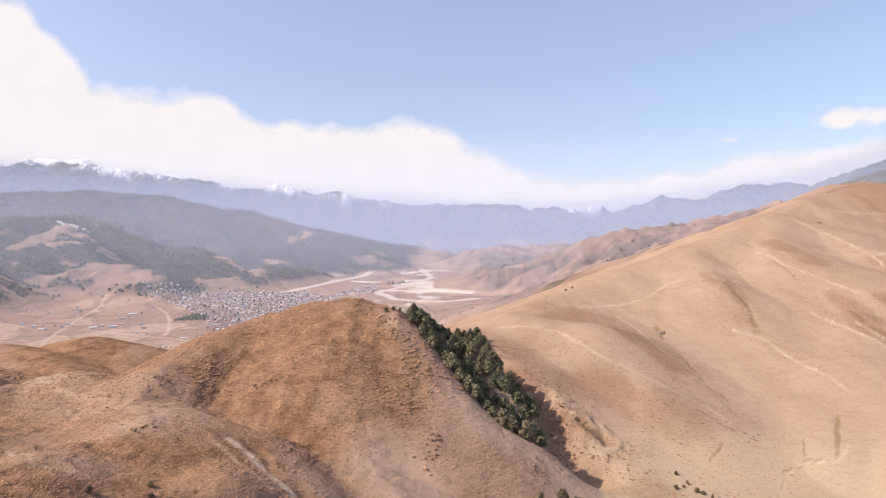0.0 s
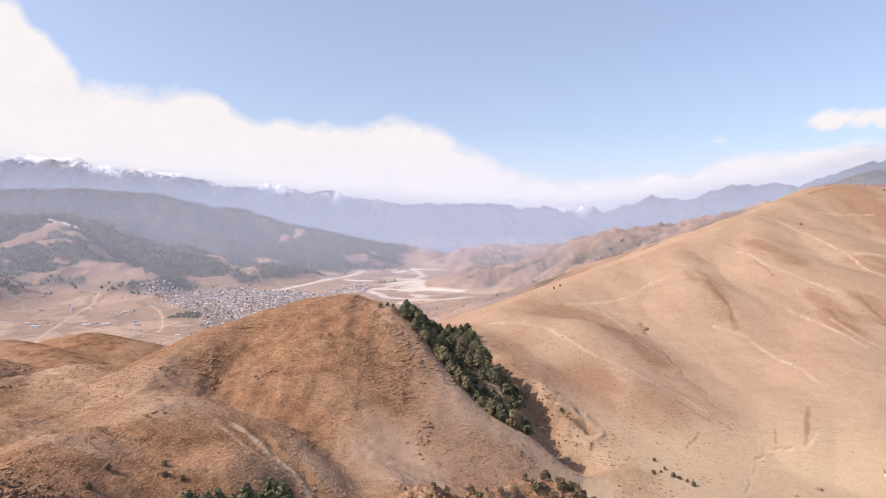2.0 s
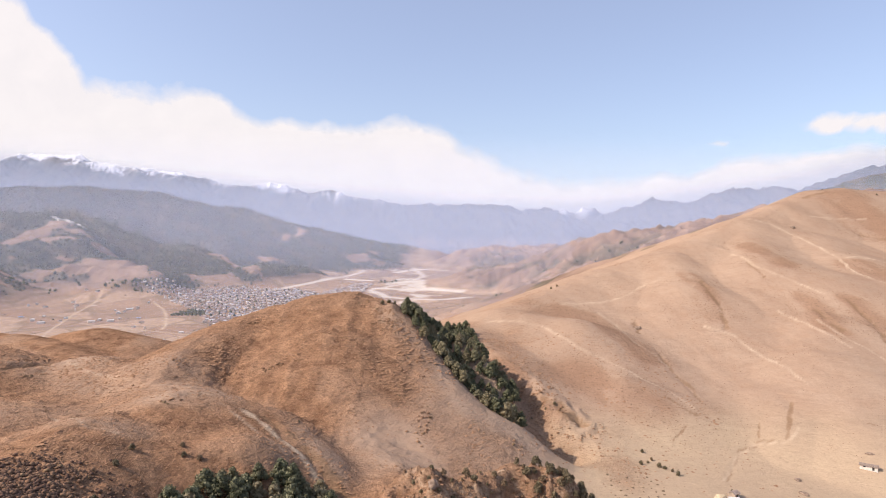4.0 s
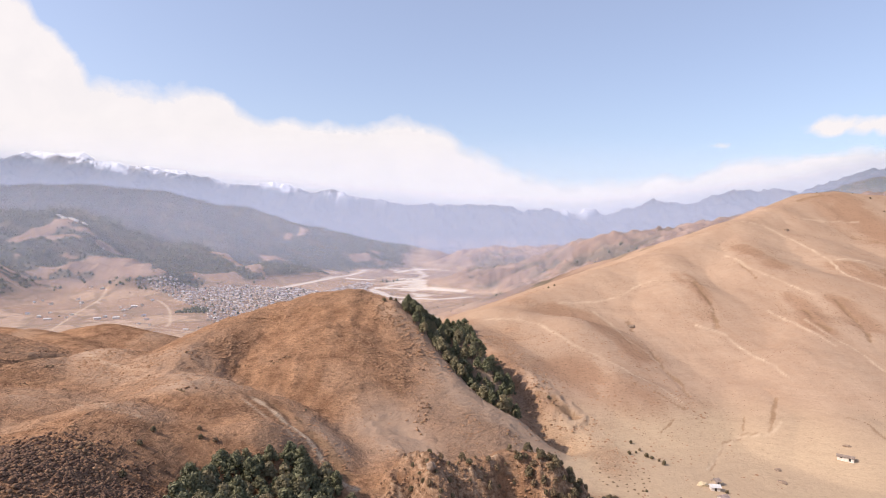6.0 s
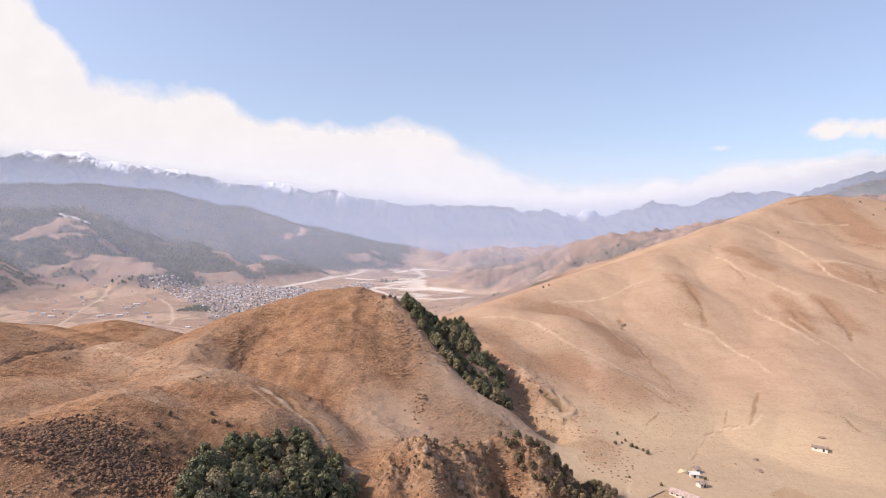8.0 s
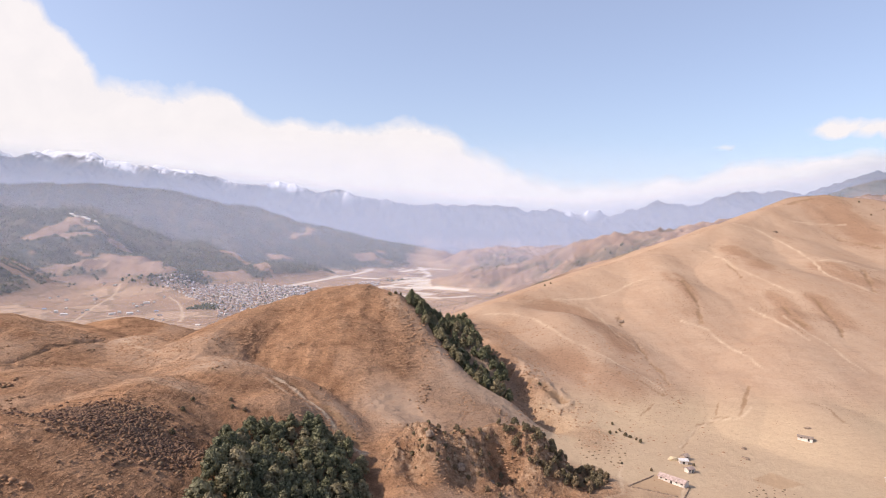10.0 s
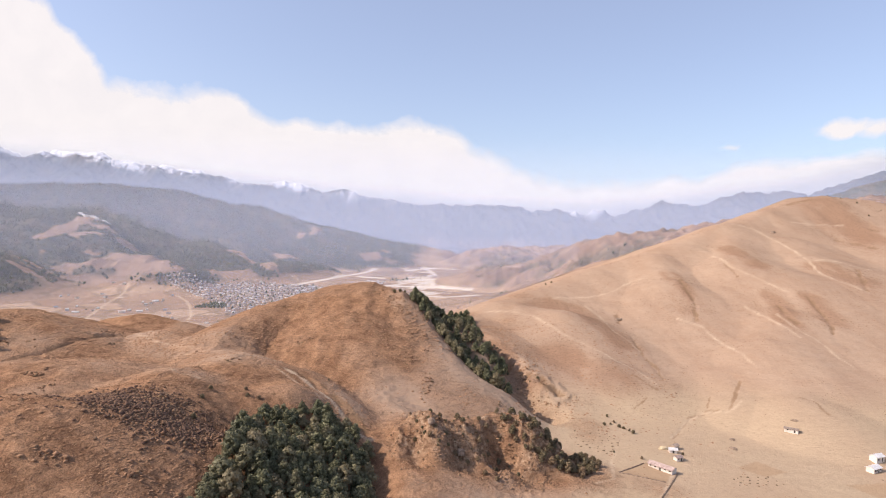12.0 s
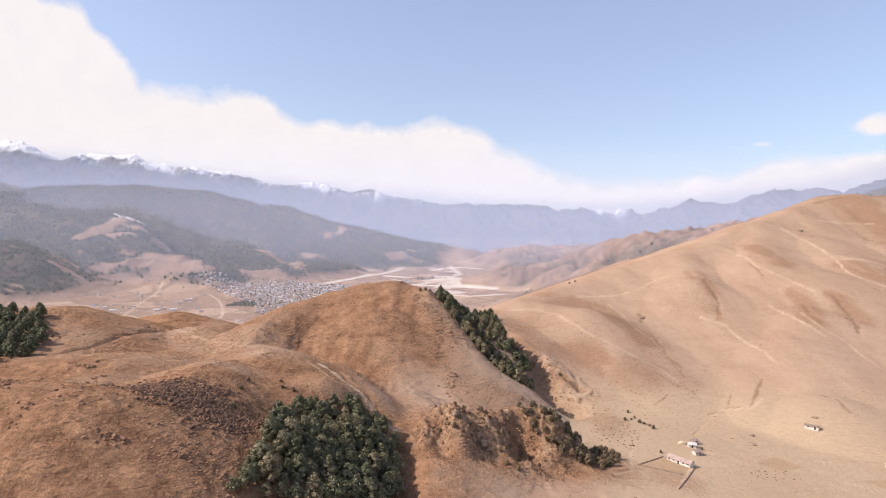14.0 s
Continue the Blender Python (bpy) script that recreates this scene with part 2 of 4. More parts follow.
def height(x, y):
    """Height of the ground; x and y are arrays."""
    x, y = np.asarray(x, float), np.asarray(y, float)
    far = smooth01(y, 700, 1800)
    k = 2.5 + 10 * far + 4 * smooth01(x, 60, 150) * smooth01(y, 230, 320) * (1 - far)
    top = floor_height(x, y)
    acc = np.ones(x.shape)
    for nodes, left, right, r in RIDGES:
        for a, b in zip(nodes[:-1], nodes[1:]):
            reach = (max(a[2], b[2]) - 125) / min(left, right) + r + 40
            m = (np.abs(x - a[0]) < reach + abs(b[0] - a[0])) & (np.abs(y - a[1]) < reach + abs(b[1] - a[1]))
            if not m.any():
                continue
            px, py, dx, dy = x[m], y[m], b[0] - a[0], b[1] - a[1]
            ll = dx * dx + dy * dy
            s = np.clip(((px - a[0]) * dx + (py - a[1]) * dy) / ll, 0, 1)
            ex, ey = px - a[0] - s * dx, py - a[1] - s * dy
            d = np.hypot(ex, ey)
            side = (dx * ey - dy * ex) / (math.sqrt(ll) * (d + 1e-6))
            fall = (left + right) / 2 + side * (left - right) / 2
            h = a[2] + s * (b[2] - a[2]) - fall * (np.sqrt(d * d + r * r) - r)
            t, kk = top[m], k[m]
            hi = np.maximum(t, h)
            acc[m] = np.maximum(acc[m] * np.exp((t - hi) / kk), np.exp((h - hi) / kk)) + 0.3 * np.minimum(acc[m] * np.exp((t - hi) / kk), np.exp((h - hi) / kk))
            top[m] = hi
    out = top + k * np.log(acc) - 0.3 * k
    for nodes, depth, half in GULLIES:
        d = along(x, y, nodes)
        out = out - depth * np.exp(-(d / half) ** 2)
    raised = smooth01(out - floor_height(x, y), 2, 30)
    near = 1 - far
    out = out + raised * near * ((1.3 - 0.5 * smooth01(x, 70, 120)) * fbm(x, y, 45, 3, 3) + 0.4 * ridged(x, y, 16, 11, 3))
    out = out + near * (0.16 * fbm(x, y, 5, 21, 3) + 0.4 * fbm(x, y, 30, 25, 2))
    for half, nodes in SCARS_AND_SHADE:
        ns = np.array(nodes)
        m = (x > ns[:, 0].min() - 8 * half) & (x < ns[:, 0].max() + 8 * half) & (y > ns[:, 1].min() - 8 * half) & (y < min(700, ns[:, 1].max() + 8 * half))
        if m.any():
            bend = 2.0 * fbm(x[m], y[m], 14, 111, 2)
            out[m] -= np.where(x[m] > 95, 0.35, 0.9) * half * np.exp(-(along(x[m] + bend, y[m] + bend, nodes) / (half * 0.8 + 0.4)) ** 2) * (0.5 + 0.8 * vnoise(x[m] / 9, y[m] / 9, 113))
    cut = 1 - smooth01(along(x, y, [(60, 324), (70, 310), (84, 302), (92, 288)]), 5, 15)
    out = out + cut * (2.6 * ridged(x, y, 9, 117, 3, 0.6) - 1.0)
    hillside = smooth01(x, 70, 110) * near * raised
    out = out + hillside * (0.14 * ridged(x, y * 0.45, 9, 119, 3, 0.65) + 0.35 * ridged(x + 0.1 * y, y * 0.2, 46, 115, 2, 0.5))
    fore = (1 - smooth01(x, 60, 110)) * (1 - smooth01(y, 330, 420)) * near
    out = out + fore * (0.8 * ridged(x * 0.32 + 2 * fbm(x, y, 12, 145, 2), y, 4.5, 141, 3, 0.6) + 0.35 * fbm(x, y, 2.4, 143, 2)) * (0.25 + 1.1 * vnoise(x / 22, y / 22, 147))
    streaked = smooth01(x, -125, -100) * (1 - smooth01(x, -5, 15)) * smooth01(y, 215, 245) * (1 - smooth01(y, 335, 350))
    out = out + 0.9 * streaked * ridged(x + 3 * fbm(x, y, 20, 29, 2), y * 0.2, 13, 27, 2)
    rocky = 1 - smooth01(along(x, y, [(0, 170), (22, 170), (44, 178), (66, 186)]), 4, 20)
    out = out + rocky * (3.8 * ridged(x + 5 * fbm(x, y, 14, 34, 2), y + 5 * fbm(x, y, 14, 36, 2), 13, 33, 3, 0.55) + 3.0 * fbm(x, y, 11, 38, 3) + 1.6 * ridged(x, y, 5, 37, 2) + 0.8 * fbm(x, y, 3, 39, 2))
    for bx, by, r, h in ((39, 176, 9, -9.5), (27, 170, 4.5, 3.5), (41, 166, 5, 2.5), (4, 156, 5, -3.5), (10, 167, 4, 2.5), (17, 164, 4, -2.5)):
        out = out + h * np.exp(-((x - bx) ** 2 + (y - by) ** 2) / r ** 2)
    mid = far * (1 - smooth01(y, 3000, 3600))
    big = smooth01(y, 3300, 4100)
    out = out + raised * mid * (14 * ridged(x, y, 150, 31, 4) + 8 * fbm(x, y, 60, 37, 3))
    bad = smooth01(x, 60, 260) * smooth01(y, 700, 1000)
    out = out + raised * mid * bad * (17 * badland(x, y) + 5 * ridged(x, y, 26, 59, 2))
    out = out + raised * mid * smooth01(-x, 100, 500) * (16 * ridged(x, y, 300, 47, 3) + 6 * ridged(x, y, 60, 49, 2))
    out = out + raised * big * (70 * ridged(x, y, 420, 41, 5, 0.55) + 17 * ridged(x, y, 70, 45, 3, 0.65) - 17)
    return out


# ---- ground ----
def sheet(name, xs, ys):
    """A grid mesh from two arrays of the same shape, lying on the land."""
    n, m = xs.shape
    zs = height(xs, ys)
    me = bpy.data.meshes.new(name)
    me.vertices.add(n * m)
    me.vertices.foreach_set("co", np.stack([xs, ys, zs], -1).astype(np.float32).ravel())
    i = (np.arange(n - 1)[:, None] * m + np.arange(m - 1)[None, :]).ravel()
    quads = np.stack([i, i + 1, i + m + 1, i + m], -1).astype(np.int32)
    me.loops.add(quads.size)
    me.loops.foreach_set("vertex_index", quads.ravel())
    me.polygons.add(len(quads))
    me.polygons.foreach_set("loop_start", np.arange(0, quads.size, 4, dtype=np.int32))
    me.polygons.foreach_set("use_smooth", np.ones(len(quads), bool))
    me.update(calc_edges=True)
    return me, zs


def band(x, y, nodes, half, soft):
    return 1 - smooth01(along(x, y, nodes), half, half + soft)


CLEARINGS = [(-1085, 1945, 62, 95), (-850, 1715, 150, 95), (-975, 1990, 42, 42), (-660, 1885, 80, 42), (-560, 1780, 100, 46), (-505, 2950, 28, 120), (-340, 2870, 62, 52), (-565, 2820, 16, 46),
             (-525, 2340, 52, 44), (-200, 2600, 66, 66), (-300, 2330, 40, 60), (-150, 2950, 60, 80), (-760, 1640, 90, 50)]
GLADES = [(46, ((-1165, 1830), (-1175, 1950), (-1190, 2110))), (34, ((-690, 2250), (-600, 2150), (-480, 1880))), (18, ((-1080, 1560), (-960, 1560), (-900, 1590))), (14, ((-1010, 1460), (-930, 1450)))]


def forest_cover(x, y, z):
    """How much wood stands on the far slopes, 0 to 1; also darkens the eastern creases."""
    n = fbm(x, y, 330, 51, 4) + 0.5 * fbm(x, y, 90, 57, 3)
    up = z - floor_height(x, y)
    west = smooth01(y, 1480, 1680) * (1 - smooth01(x, -60, 80)) * smooth01(up + 26 * n, 12, 34)
    near_west = smooth01(-x + 70 * n, 840, 930) * (y > 1100) * smooth01(up + 14 * n, 5, 20) * smooth01(fbm(x, y * 1.8, 75, 55, 4) + 0.55, 0.0, 0.3)
    high = np.maximum(smooth01(y, 2850, 3300) * smooth01(z, 230, 290), smooth01(x, 1300, 1600) * smooth01(y, 2600, 2900))
    # gully shrubs, and dark colour in the creases that paints in their shade
    east = smooth01(x, 60, 200) * (y > 800) * (y < 2900) * 0.6 * smooth01(0.30 - badland(x, y) + 0.45 * fbm(x, y, 40, 65, 3), 0.0, 0.25) * smooth01(up, 4, 14)
    wood = np.maximum.reduce([west, near_west, high, east])
    fray = 0.9 * fbm(x, y, 90, 63, 4) + 0.35 * fbm(x, y, 28, 64, 2)
    for cx, cy, rx, ry in CLEARINGS:
        wood = wood * smooth01(np.hypot((x - cx) / rx, (y - cy) / ry) + fray, 0.7, 1.0)
    for half, nodes in GLADES:
        wood = wood * smooth01(along(x, y, nodes) / half + 0.8 * fray, 0.7, 1.0)
    return np.clip(wood * (0.80 + 0.20 * smooth01(fbm(x, y, 55, 77, 3), -0.25, 0.1)), 0, 1)


def gravel_cover(x, y, z):
    flat = 1 - smooth01(z - floor_height(x, y), 3, 9)
    spread = np.exp(-((x - 30) / 210) ** 2 - ((y - 1900) / 520) ** 2)
    blobs = smooth01(spread + 1.3 * fbm(x * 0.8, y * 0.5, 70, 61, 5, 0.65), 0.86, 1.05)
    runway = 0.8 * band(x, y, [(-480, 1380), (-231, 2255), (-110, 2800)], 9, 6)
    bend = 0.8 * band(x + 15 * fbm(x, y, 70, 60, 3), y, [(150, 1560), (60, 1500), (-60, 1560), (-110, 1750), (0, 2000), (60, 2300), (20, 2700)], 6, 12)
    flats = [band(x + 12 * fbm(x, y, 60, 62, 2), y, nodes, half, 8) for half, nodes in (
        (16, ((-215, 2110), (-140, 2080))), (14, ((-95, 1800), (21, 1759), (135, 1660))), (14, ((-60, 2440), (60, 2640), (150, 2600))), (12, ((-40, 2000), (40, 2060))))]
    return flat * np.clip(np.maximum.reduce([0.8 * blobs, runway, bend, *flats]), 0, 1)


def scrub_cover(x, y, z):
    """Coarse brown tussock grass, against the paler grazed turf."""
    side = (1 - smooth01(x + 25 * fbm(x, y, 60, 71, 3), -45, 70)) * (1 - smooth01(y, 700, 1100))
    n = fbm(x, y, 34, 75, 4)
    cragside = band(x, y, [(0, 172), (36, 178), (70, 188)], 8, 26)
    face = 0.40 * band(x, y, [(-85, 318), (-55, 335), (-45, 290), (-30, 255)], 14, 24)
    saddle = 0.38 * band(x, y, [(-160, 270), (-125, 259), (-104, 250), (-92, 225)], 9, 26)
    # pale grass beside the hollow, and a band painting in the knoll's sunlit crest
    pale_bands = 0.40 * np.maximum(band(x, y, [(-30, 250), (-12, 225), (0, 200), (-3, 184)], 7, 14), band(x, y, [(-152, 148), (-125, 160), (-108, 171), (-90, 174)], 4, 12))
    return np.clip(0.26 - pale_bands + 0.42 * (1 - smooth01(y, 120, 200)) * (1 - smooth01(x, -30, 40)) + face - saddle + 0.58 * side + 0.5 * n + 0.6 * cragside - 0.35 * smooth01(x, 60, 140), 0, 1)


# rows grow wider apart with distance, and each row wider, so that the land reaches the horizon in one sheet
steps = [-420.0]
while steps[-1] < 4760:
    steps.append(steps[-1] + (20 if steps[-1] < -20 else max(0.75, 0.0044 * (steps[-1] + 120))))
GY, GU = np.meshgrid(np.array(steps), np.linspace(-1, 1, 861), indexing="ij")
GX = GU * (130 + 0.86 * np.clip(GY + 110, 0, None) + 330 * smooth01(-GY, -40, 80))
ground_mesh, GZ = sheet("ground", GX, GY)
ground = new("ground", ground_mesh)
tagged(ground, "dry tan grass hills, valley floor and far snowy mountains", "ground", kind="structure")
# short pale turf on near crests, also painting their sunlit edges into the colour
crest_pale = GZ - 0.25 * (np.roll(GZ, 12, 0) + np.roll(GZ, -12, 0) + np.roll(GZ, 9, 1) + np.roll(GZ, -9, 1))
crest_pale = (0.26 * smooth01(crest_pale, 0.3, 1.8) * (1 - smooth01(GY, 330, 420))).ravel()
GX, GY, GZ = GX.ravel(), GY.ravel(), GZ.ravel()
snow_line = np.interp(GX, [-4200, -3200, -2300, -1500, -700, 300, 1100, 1800, 2700], [830, 795, 695, 580, 515, 485, 478, 575, 630])
snow_line = np.where((GY > 4640) & (np.abs(GX - 1310) < 300), 400, snow_line)
snow = smooth01(GY, 3900, 4150) * np.clip(0.5 + (GZ - snow_line - 15 + 90 * fbm(GX, GY, 190, 81, 4)) / 300, 0, 1)
cover = np.stack([forest_cover(GX, GY, GZ), gravel_cover(GX, GY, GZ), snow, np.clip(scrub_cover(GX, GY, GZ) - crest_pale, 0, 1)], -1)
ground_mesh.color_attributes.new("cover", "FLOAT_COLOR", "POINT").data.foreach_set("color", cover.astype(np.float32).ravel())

TRACKS = [(0.7, ((98, 416), (113, 376), (128, 357), (141, 339), (154, 322), (159, 308))), (0.6, ((154, 467), (160, 440), (159, 396), (167, 377), (169, 360)))]


def track(half, *nodes):
    """A trodden or grazed line of bare earth on the slopes."""
    TRACKS.append((half, nodes))


track(1.0, (223, 421), (236, 404), (237, 373), (237, 341), (236, 321))
track(1.0, (327, 574), (321, 524), (327, 500), (332, 476), (338, 454))
track(1.1, (291, 437), (291, 407), (292, 380), (292, 361))
track(0.8, (301, 407), (300, 373), (304, 354), (302, 331), (304, 315))
track(1.2, (400, 676), (422, 664), (429, 629), (426, 583), (411, 535), (401, 503), (402, 478), (411, 449))
track(0.9, (129, 481), (160, 489), (190, 501), (217, 523), (234, 524))
track(1.0, (417, 538), (440, 533), (453, 520), (464, 516))
track(1.3, (486, 686), (514, 684), (548, 679))
track(0.6, (59, 439), (79, 433), (96, 418))
track(1.4, (-64, 207), (-60, 204), (-48, 192), (-37, 183), (-26, 172), (-19, 169))
track(0.6, (-66, 201), (-54, 190), (-42, 179))
track(0.6, (-126, 194), (-101, 166), (-92, 167))
track(0.6, (-176, 288), (-151, 267), (-124, 249))
track(0.6, (-4, 182), (2, 188), (11, 188), (24, 187), (32, 186))
track(0.8, (101, 210), (95, 193), (91, 175), (81, 169))
track(0.8, (126, 194), (117, 177), (105, 158))
track(0.7, (143, 241), (163, 266), (179, 277), (192, 273), (206, 282))
track(1.8, (-420, 690), (-556, 916), (-600, 1014), (-680, 1250), (-761, 1534))
track(2.6, (-426, 1046), (-440, 1100), (-496, 1244), (-537, 1333), (-600, 1440))
track(2.4, (-335, 1120), (-360, 1180), (-352, 1260), (-400, 1420))
track(1.8, (-290, 950), (-400, 1010), (-500, 1060), (-600, 1120))
BROWN = [(12, 16, ((116, 467), (143, 457), (148, 410), (158, 374))), (10, 14, ((252, 521), (247, 473), (240, 437))), (10, 16, ((354, 591), (346, 523))), (8, 16, ((319, 451), (312, 418), (305, 386))),
         (14, 22, ((105, 345), (120, 319), (129, 303))), (20, 40, ((564, 735), (544, 636))), (14, 20, ((419, 521), (431, 477))), (6, 16, ((348, 436), (335, 391))), (10, 14, ((52, 348), (67, 305), (75, 289)))]
PLOTS = [((95, 184), (115, 200), (122, 187), (114, 176)), ((160, 200), (176, 212), (184, 198), (168, 190)), ((205, 186), (232, 192), (240, 174), (212, 168))]


def marks_cover(x, y):
    pale, dark, plough = np.zeros(x.shape), np.zeros(x.shape), np.zeros(x.shape)
    wob = 1.2 * fbm(x, y, 9, 101, 2)
    fray = 0.55 + 0.6 * vnoise(x / 3.5, y / 3.5, 103)
    ragged = 0.9 * fbm(x, y, 14, 105, 3) + 0.6 * fbm(x, y, 4, 106, 2)
    for half, nodes in TRACKS:
        fade = 0.4 + 0.6 * smooth01(ragged, -0.5, 0.3) if half < 1.35 else 1.0
        broad = np.maximum(0.8 * half, 0.0021 * (y + 120))
        pale = np.maximum(pale, fade * (half / broad) ** 0.5 * (1 - smooth01(along(x + wob, y - wob, nodes) / broad, 0.3, 1.6)))
    for half, nodes in SCARS_AND_SHADE:
        near_line = band(x + 2 * wob, y + wob, nodes, 0, half * 2.8)
        dark = np.maximum(dark, smooth01(near_line + 0.8 * ragged, 0.40, 0.85) * np.sqrt(near_line))
    for poly in PLOTS:
        m = (x > 90) & (x < 260) & (y > 160) & (y < 215)
        plough[m] = np.maximum(plough[m], [1.0 if inside(a, b, poly) else 0.0 for a, b in zip(x[m], y[m])])
    rock = band(x, y, [(0, 168), (22, 170), (44, 178), (66, 186)], 3, 15) * smooth01(ridged(x, y, 9, 107, 3), -0.3, 0.3)
    return np.stack([pale * fray, dark * fray, plough, rock], -1)


def inside(x, y, poly):
    r, j = False, len(poly) - 1
    for i in range(len(poly)):
        (xi, yi), (xj, yj) = poly[i], poly[j]
        if (yi > y) != (yj > y) and x < (xj - xi) * (y - yi) / (yj - yi) + xi:
            r = not r
        j = i
    return r


tone = np.zeros(GX.shape)
for half, soft_edge, nodes in BROWN:
    tone = np.maximum(tone, band(GX + 9 * fbm(GX, GY * 0.4, 30, 121, 4), GY + 6 * fbm(GX, GY, 30, 127, 3), nodes, half * 0.6, soft_edge * 1.0))
tone = tone * smooth01(tone + 1.1 * fbm(GX, GY * 0.5, 16, 123, 4), 0.0, 1.0)
straw = smooth01(207 - GZ, 0, 14) * smooth01(GX, 55, 85) * (1 - smooth01(GY, 380, 450)) * (0.75 + 0.35 * fbm(GX, GY, 40, 125, 3))
east = np.where(GX > 0, smooth01(GX, 60, 160) * smooth01(GY, 850, 1000), 0.75 * smooth01(GY, 900, 1300))
ground_mesh.color_attributes.new("tone", "FLOAT_COLOR", "POINT").data.foreach_set("color", np.clip(np.stack([tone, straw, east, east], -1), 0, 1).astype(np.float32).ravel())
ground_mesh.color_attributes.new("marks", "FLOAT_COLOR", "POINT").data.foreach_set("color", marks_cover(GX, GY).astype(np.float32).ravel())

m, nt, p = shader("hill_grass")
pos = node(nt, "TexCoord").outputs["Object"]
att = node(nt, "Attribute", attribute_name="cover")
sep = node(nt, "SeparateColor")
nt.links.new(att.outputs["Color"], sep.inputs["Color"])
down = node(nt, "Mapping", Scale=(1.0, 0.30, 0.5), Rotation=(0, 0, 0.12))
nt.links.new(pos, down.inputs["Vector"])
f_big, f_mid = noise_tex(nt, 0.014, 5, 0.55, pos), noise_tex(nt, 0.11, 5, 0.65, pos)
f_slope = noise_tex(nt, 0.03, 6, 0.6, down.outputs["Vector"])
f_fine, f_tuft = noise_tex(nt, 0.9, 4, 0.7, pos), noise_tex(nt, 2.6, 3, 0.6, pos)
turf = mix(nt, ramp(nt, f_slope, ((0.36, 0.0), (0.64, 1.0))), (0.372, 0.254, 0.176), (0.425, 0.302, 0.212))
turf = mix(nt, ramp(nt, f_mid, ((0.40, 0.0), (0.8, 0.45))), turf, (0.335, 0.204, 0.128))
rough = mix(nt, ramp(nt, f_mid, ((0.35, 0.0), (0.65, 1.0))), (0.205, 0.112, 0.066), (0.385, 0.222, 0.130))
tn = node(nt, "Attribute", attribute_name="tone")
tsep = node(nt, "SeparateColor")
nt.links.new(tn.outputs["Color"], tsep.inputs["Color"])
turf = mix(nt, ramp(nt, tsep.outputs["Red"], ((0.0, 0.0), (1.0, 0.7))), turf, (0.285, 0.166, 0.104))
turf = mix(nt, tsep.outputs["Green"], turf, mix(nt, f_mid, (0.425, 0.308, 0.200), (0.495, 0.384, 0.258)))
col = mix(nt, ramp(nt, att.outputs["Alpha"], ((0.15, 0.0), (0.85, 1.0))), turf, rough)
col = mix(nt, ramp(nt, tsep.outputs["Blue"], ((0.0, 0.0), (1.0, 0.8))), col, mix(nt, ramp(nt, f_big, ((0.4, 0.0), (0.6, 1.0))), (0.18, 0.118, 0.092), (0.31, 0.212, 0.162)))
rank = ramp(nt, att.outputs["Alpha"], ((0.1, 0.2), (0.7, 0.9)))
col = mix(nt, rank, col, ramp(nt, f_fine, ((0.34, 0.80), (0.66, 1.16))), "MULTIPLY")
f_clump = noise_tex(nt, 0.38, 5, 0.75, pos)
col = mix(nt, rank, col, ramp(nt, f_clump, ((0.34, 0.66), (0.46, 0.98), (0.7, 1.12))), "MULTIPLY")
col = mix(nt, rank, col, ramp(nt, f_tuft, ((0.34, 0.78), (0.62, 1.18))), "MULTIPLY")
flecks = ramp(nt, noise_tex(nt, 0.55, 4, 0.6, pos), ((0.30, 0.62), (0.42, 0.98), (0.7, 1.06)))
col = mix(nt, ramp(nt, tsep.outputs["Red"], ((0.05, 0.35), (0.7, 1.0))), col, flecks, "MULTIPLY")
mk = node(nt, "Attribute", attribute_name="marks")
msep = node(nt, "SeparateColor")
nt.links.new(mk.outputs["Color"], msep.inputs["Color"])
# dark earth in the cuts, and shade painted beside two spurs
col = mix(nt, ramp(nt, msep.outputs["Green"], ((0.1, 0.0), (0.9, 0.8))), col, mix(nt, f_fine, (0.17, 0.105, 0.06), (0.34, 0.21, 0.125)))
col = mix(nt, ramp(nt, msep.outputs["Blue"], ((0.0, 0.0), (1.0, 0.6))), col, mix(nt, f_fine, (0.30, 0.19, 0.11), (0.46, 0.31, 0.19)))
f_rock = noise_tex(nt, 0.5, 6, 0.7, pos)
col = mix(nt, mk.outputs["Alpha"], col, ramp(nt, f_rock, ((0.35, (0.13, 0.076, 0.048)), (0.48, (0.30, 0.185, 0.115)), (0.66, (0.47, 0.33, 0.22)))))
# the patchwork of fields on the flat valley floor
cells = node(nt, "TexVoronoi", Scale=0.014, feature="F1")
warp = node(nt, "Mapping", Scale=(1.0, 0.55, 0.0), Rotation=(0, 0, 0.5))
nt.links.new(pos, warp.inputs["Vector"])
nt.links.new(warp.outputs["Vector"], cells.inputs["Vector"])
fields = ramp(nt, cells.outputs["Color"], ((0.0, (0.29, 0.185, 0.125)), (0.3, (0.40, 0.265, 0.18)), (0.55, (0.49, 0.345, 0.24)), (0.75, (0.35, 0.235, 0.165)), (1.0, (0.45, 0.305, 0.21))))
xyz = node(nt, "SeparateXYZ")
nt.links.new(pos, xyz.inputs["Vector"])
low = node(nt, "MapRange", interpolation_type="SMOOTHSTEP")
low.inputs[1].default_value, low.inputs[2].default_value = 162, 146
nt.links.new(xyz.outputs["Z"], low.inputs[0])
fields = mix(nt, 0.8, fields, ramp(nt, f_mid, ((0.32, 0.6), (0.7, 1.2))), "MULTIPLY")
banks = node(nt, "TexVoronoi", Scale=0.014, feature="DISTANCE_TO_EDGE")
nt.links.new(warp.outputs["Vector"], banks.inputs["Vector"])
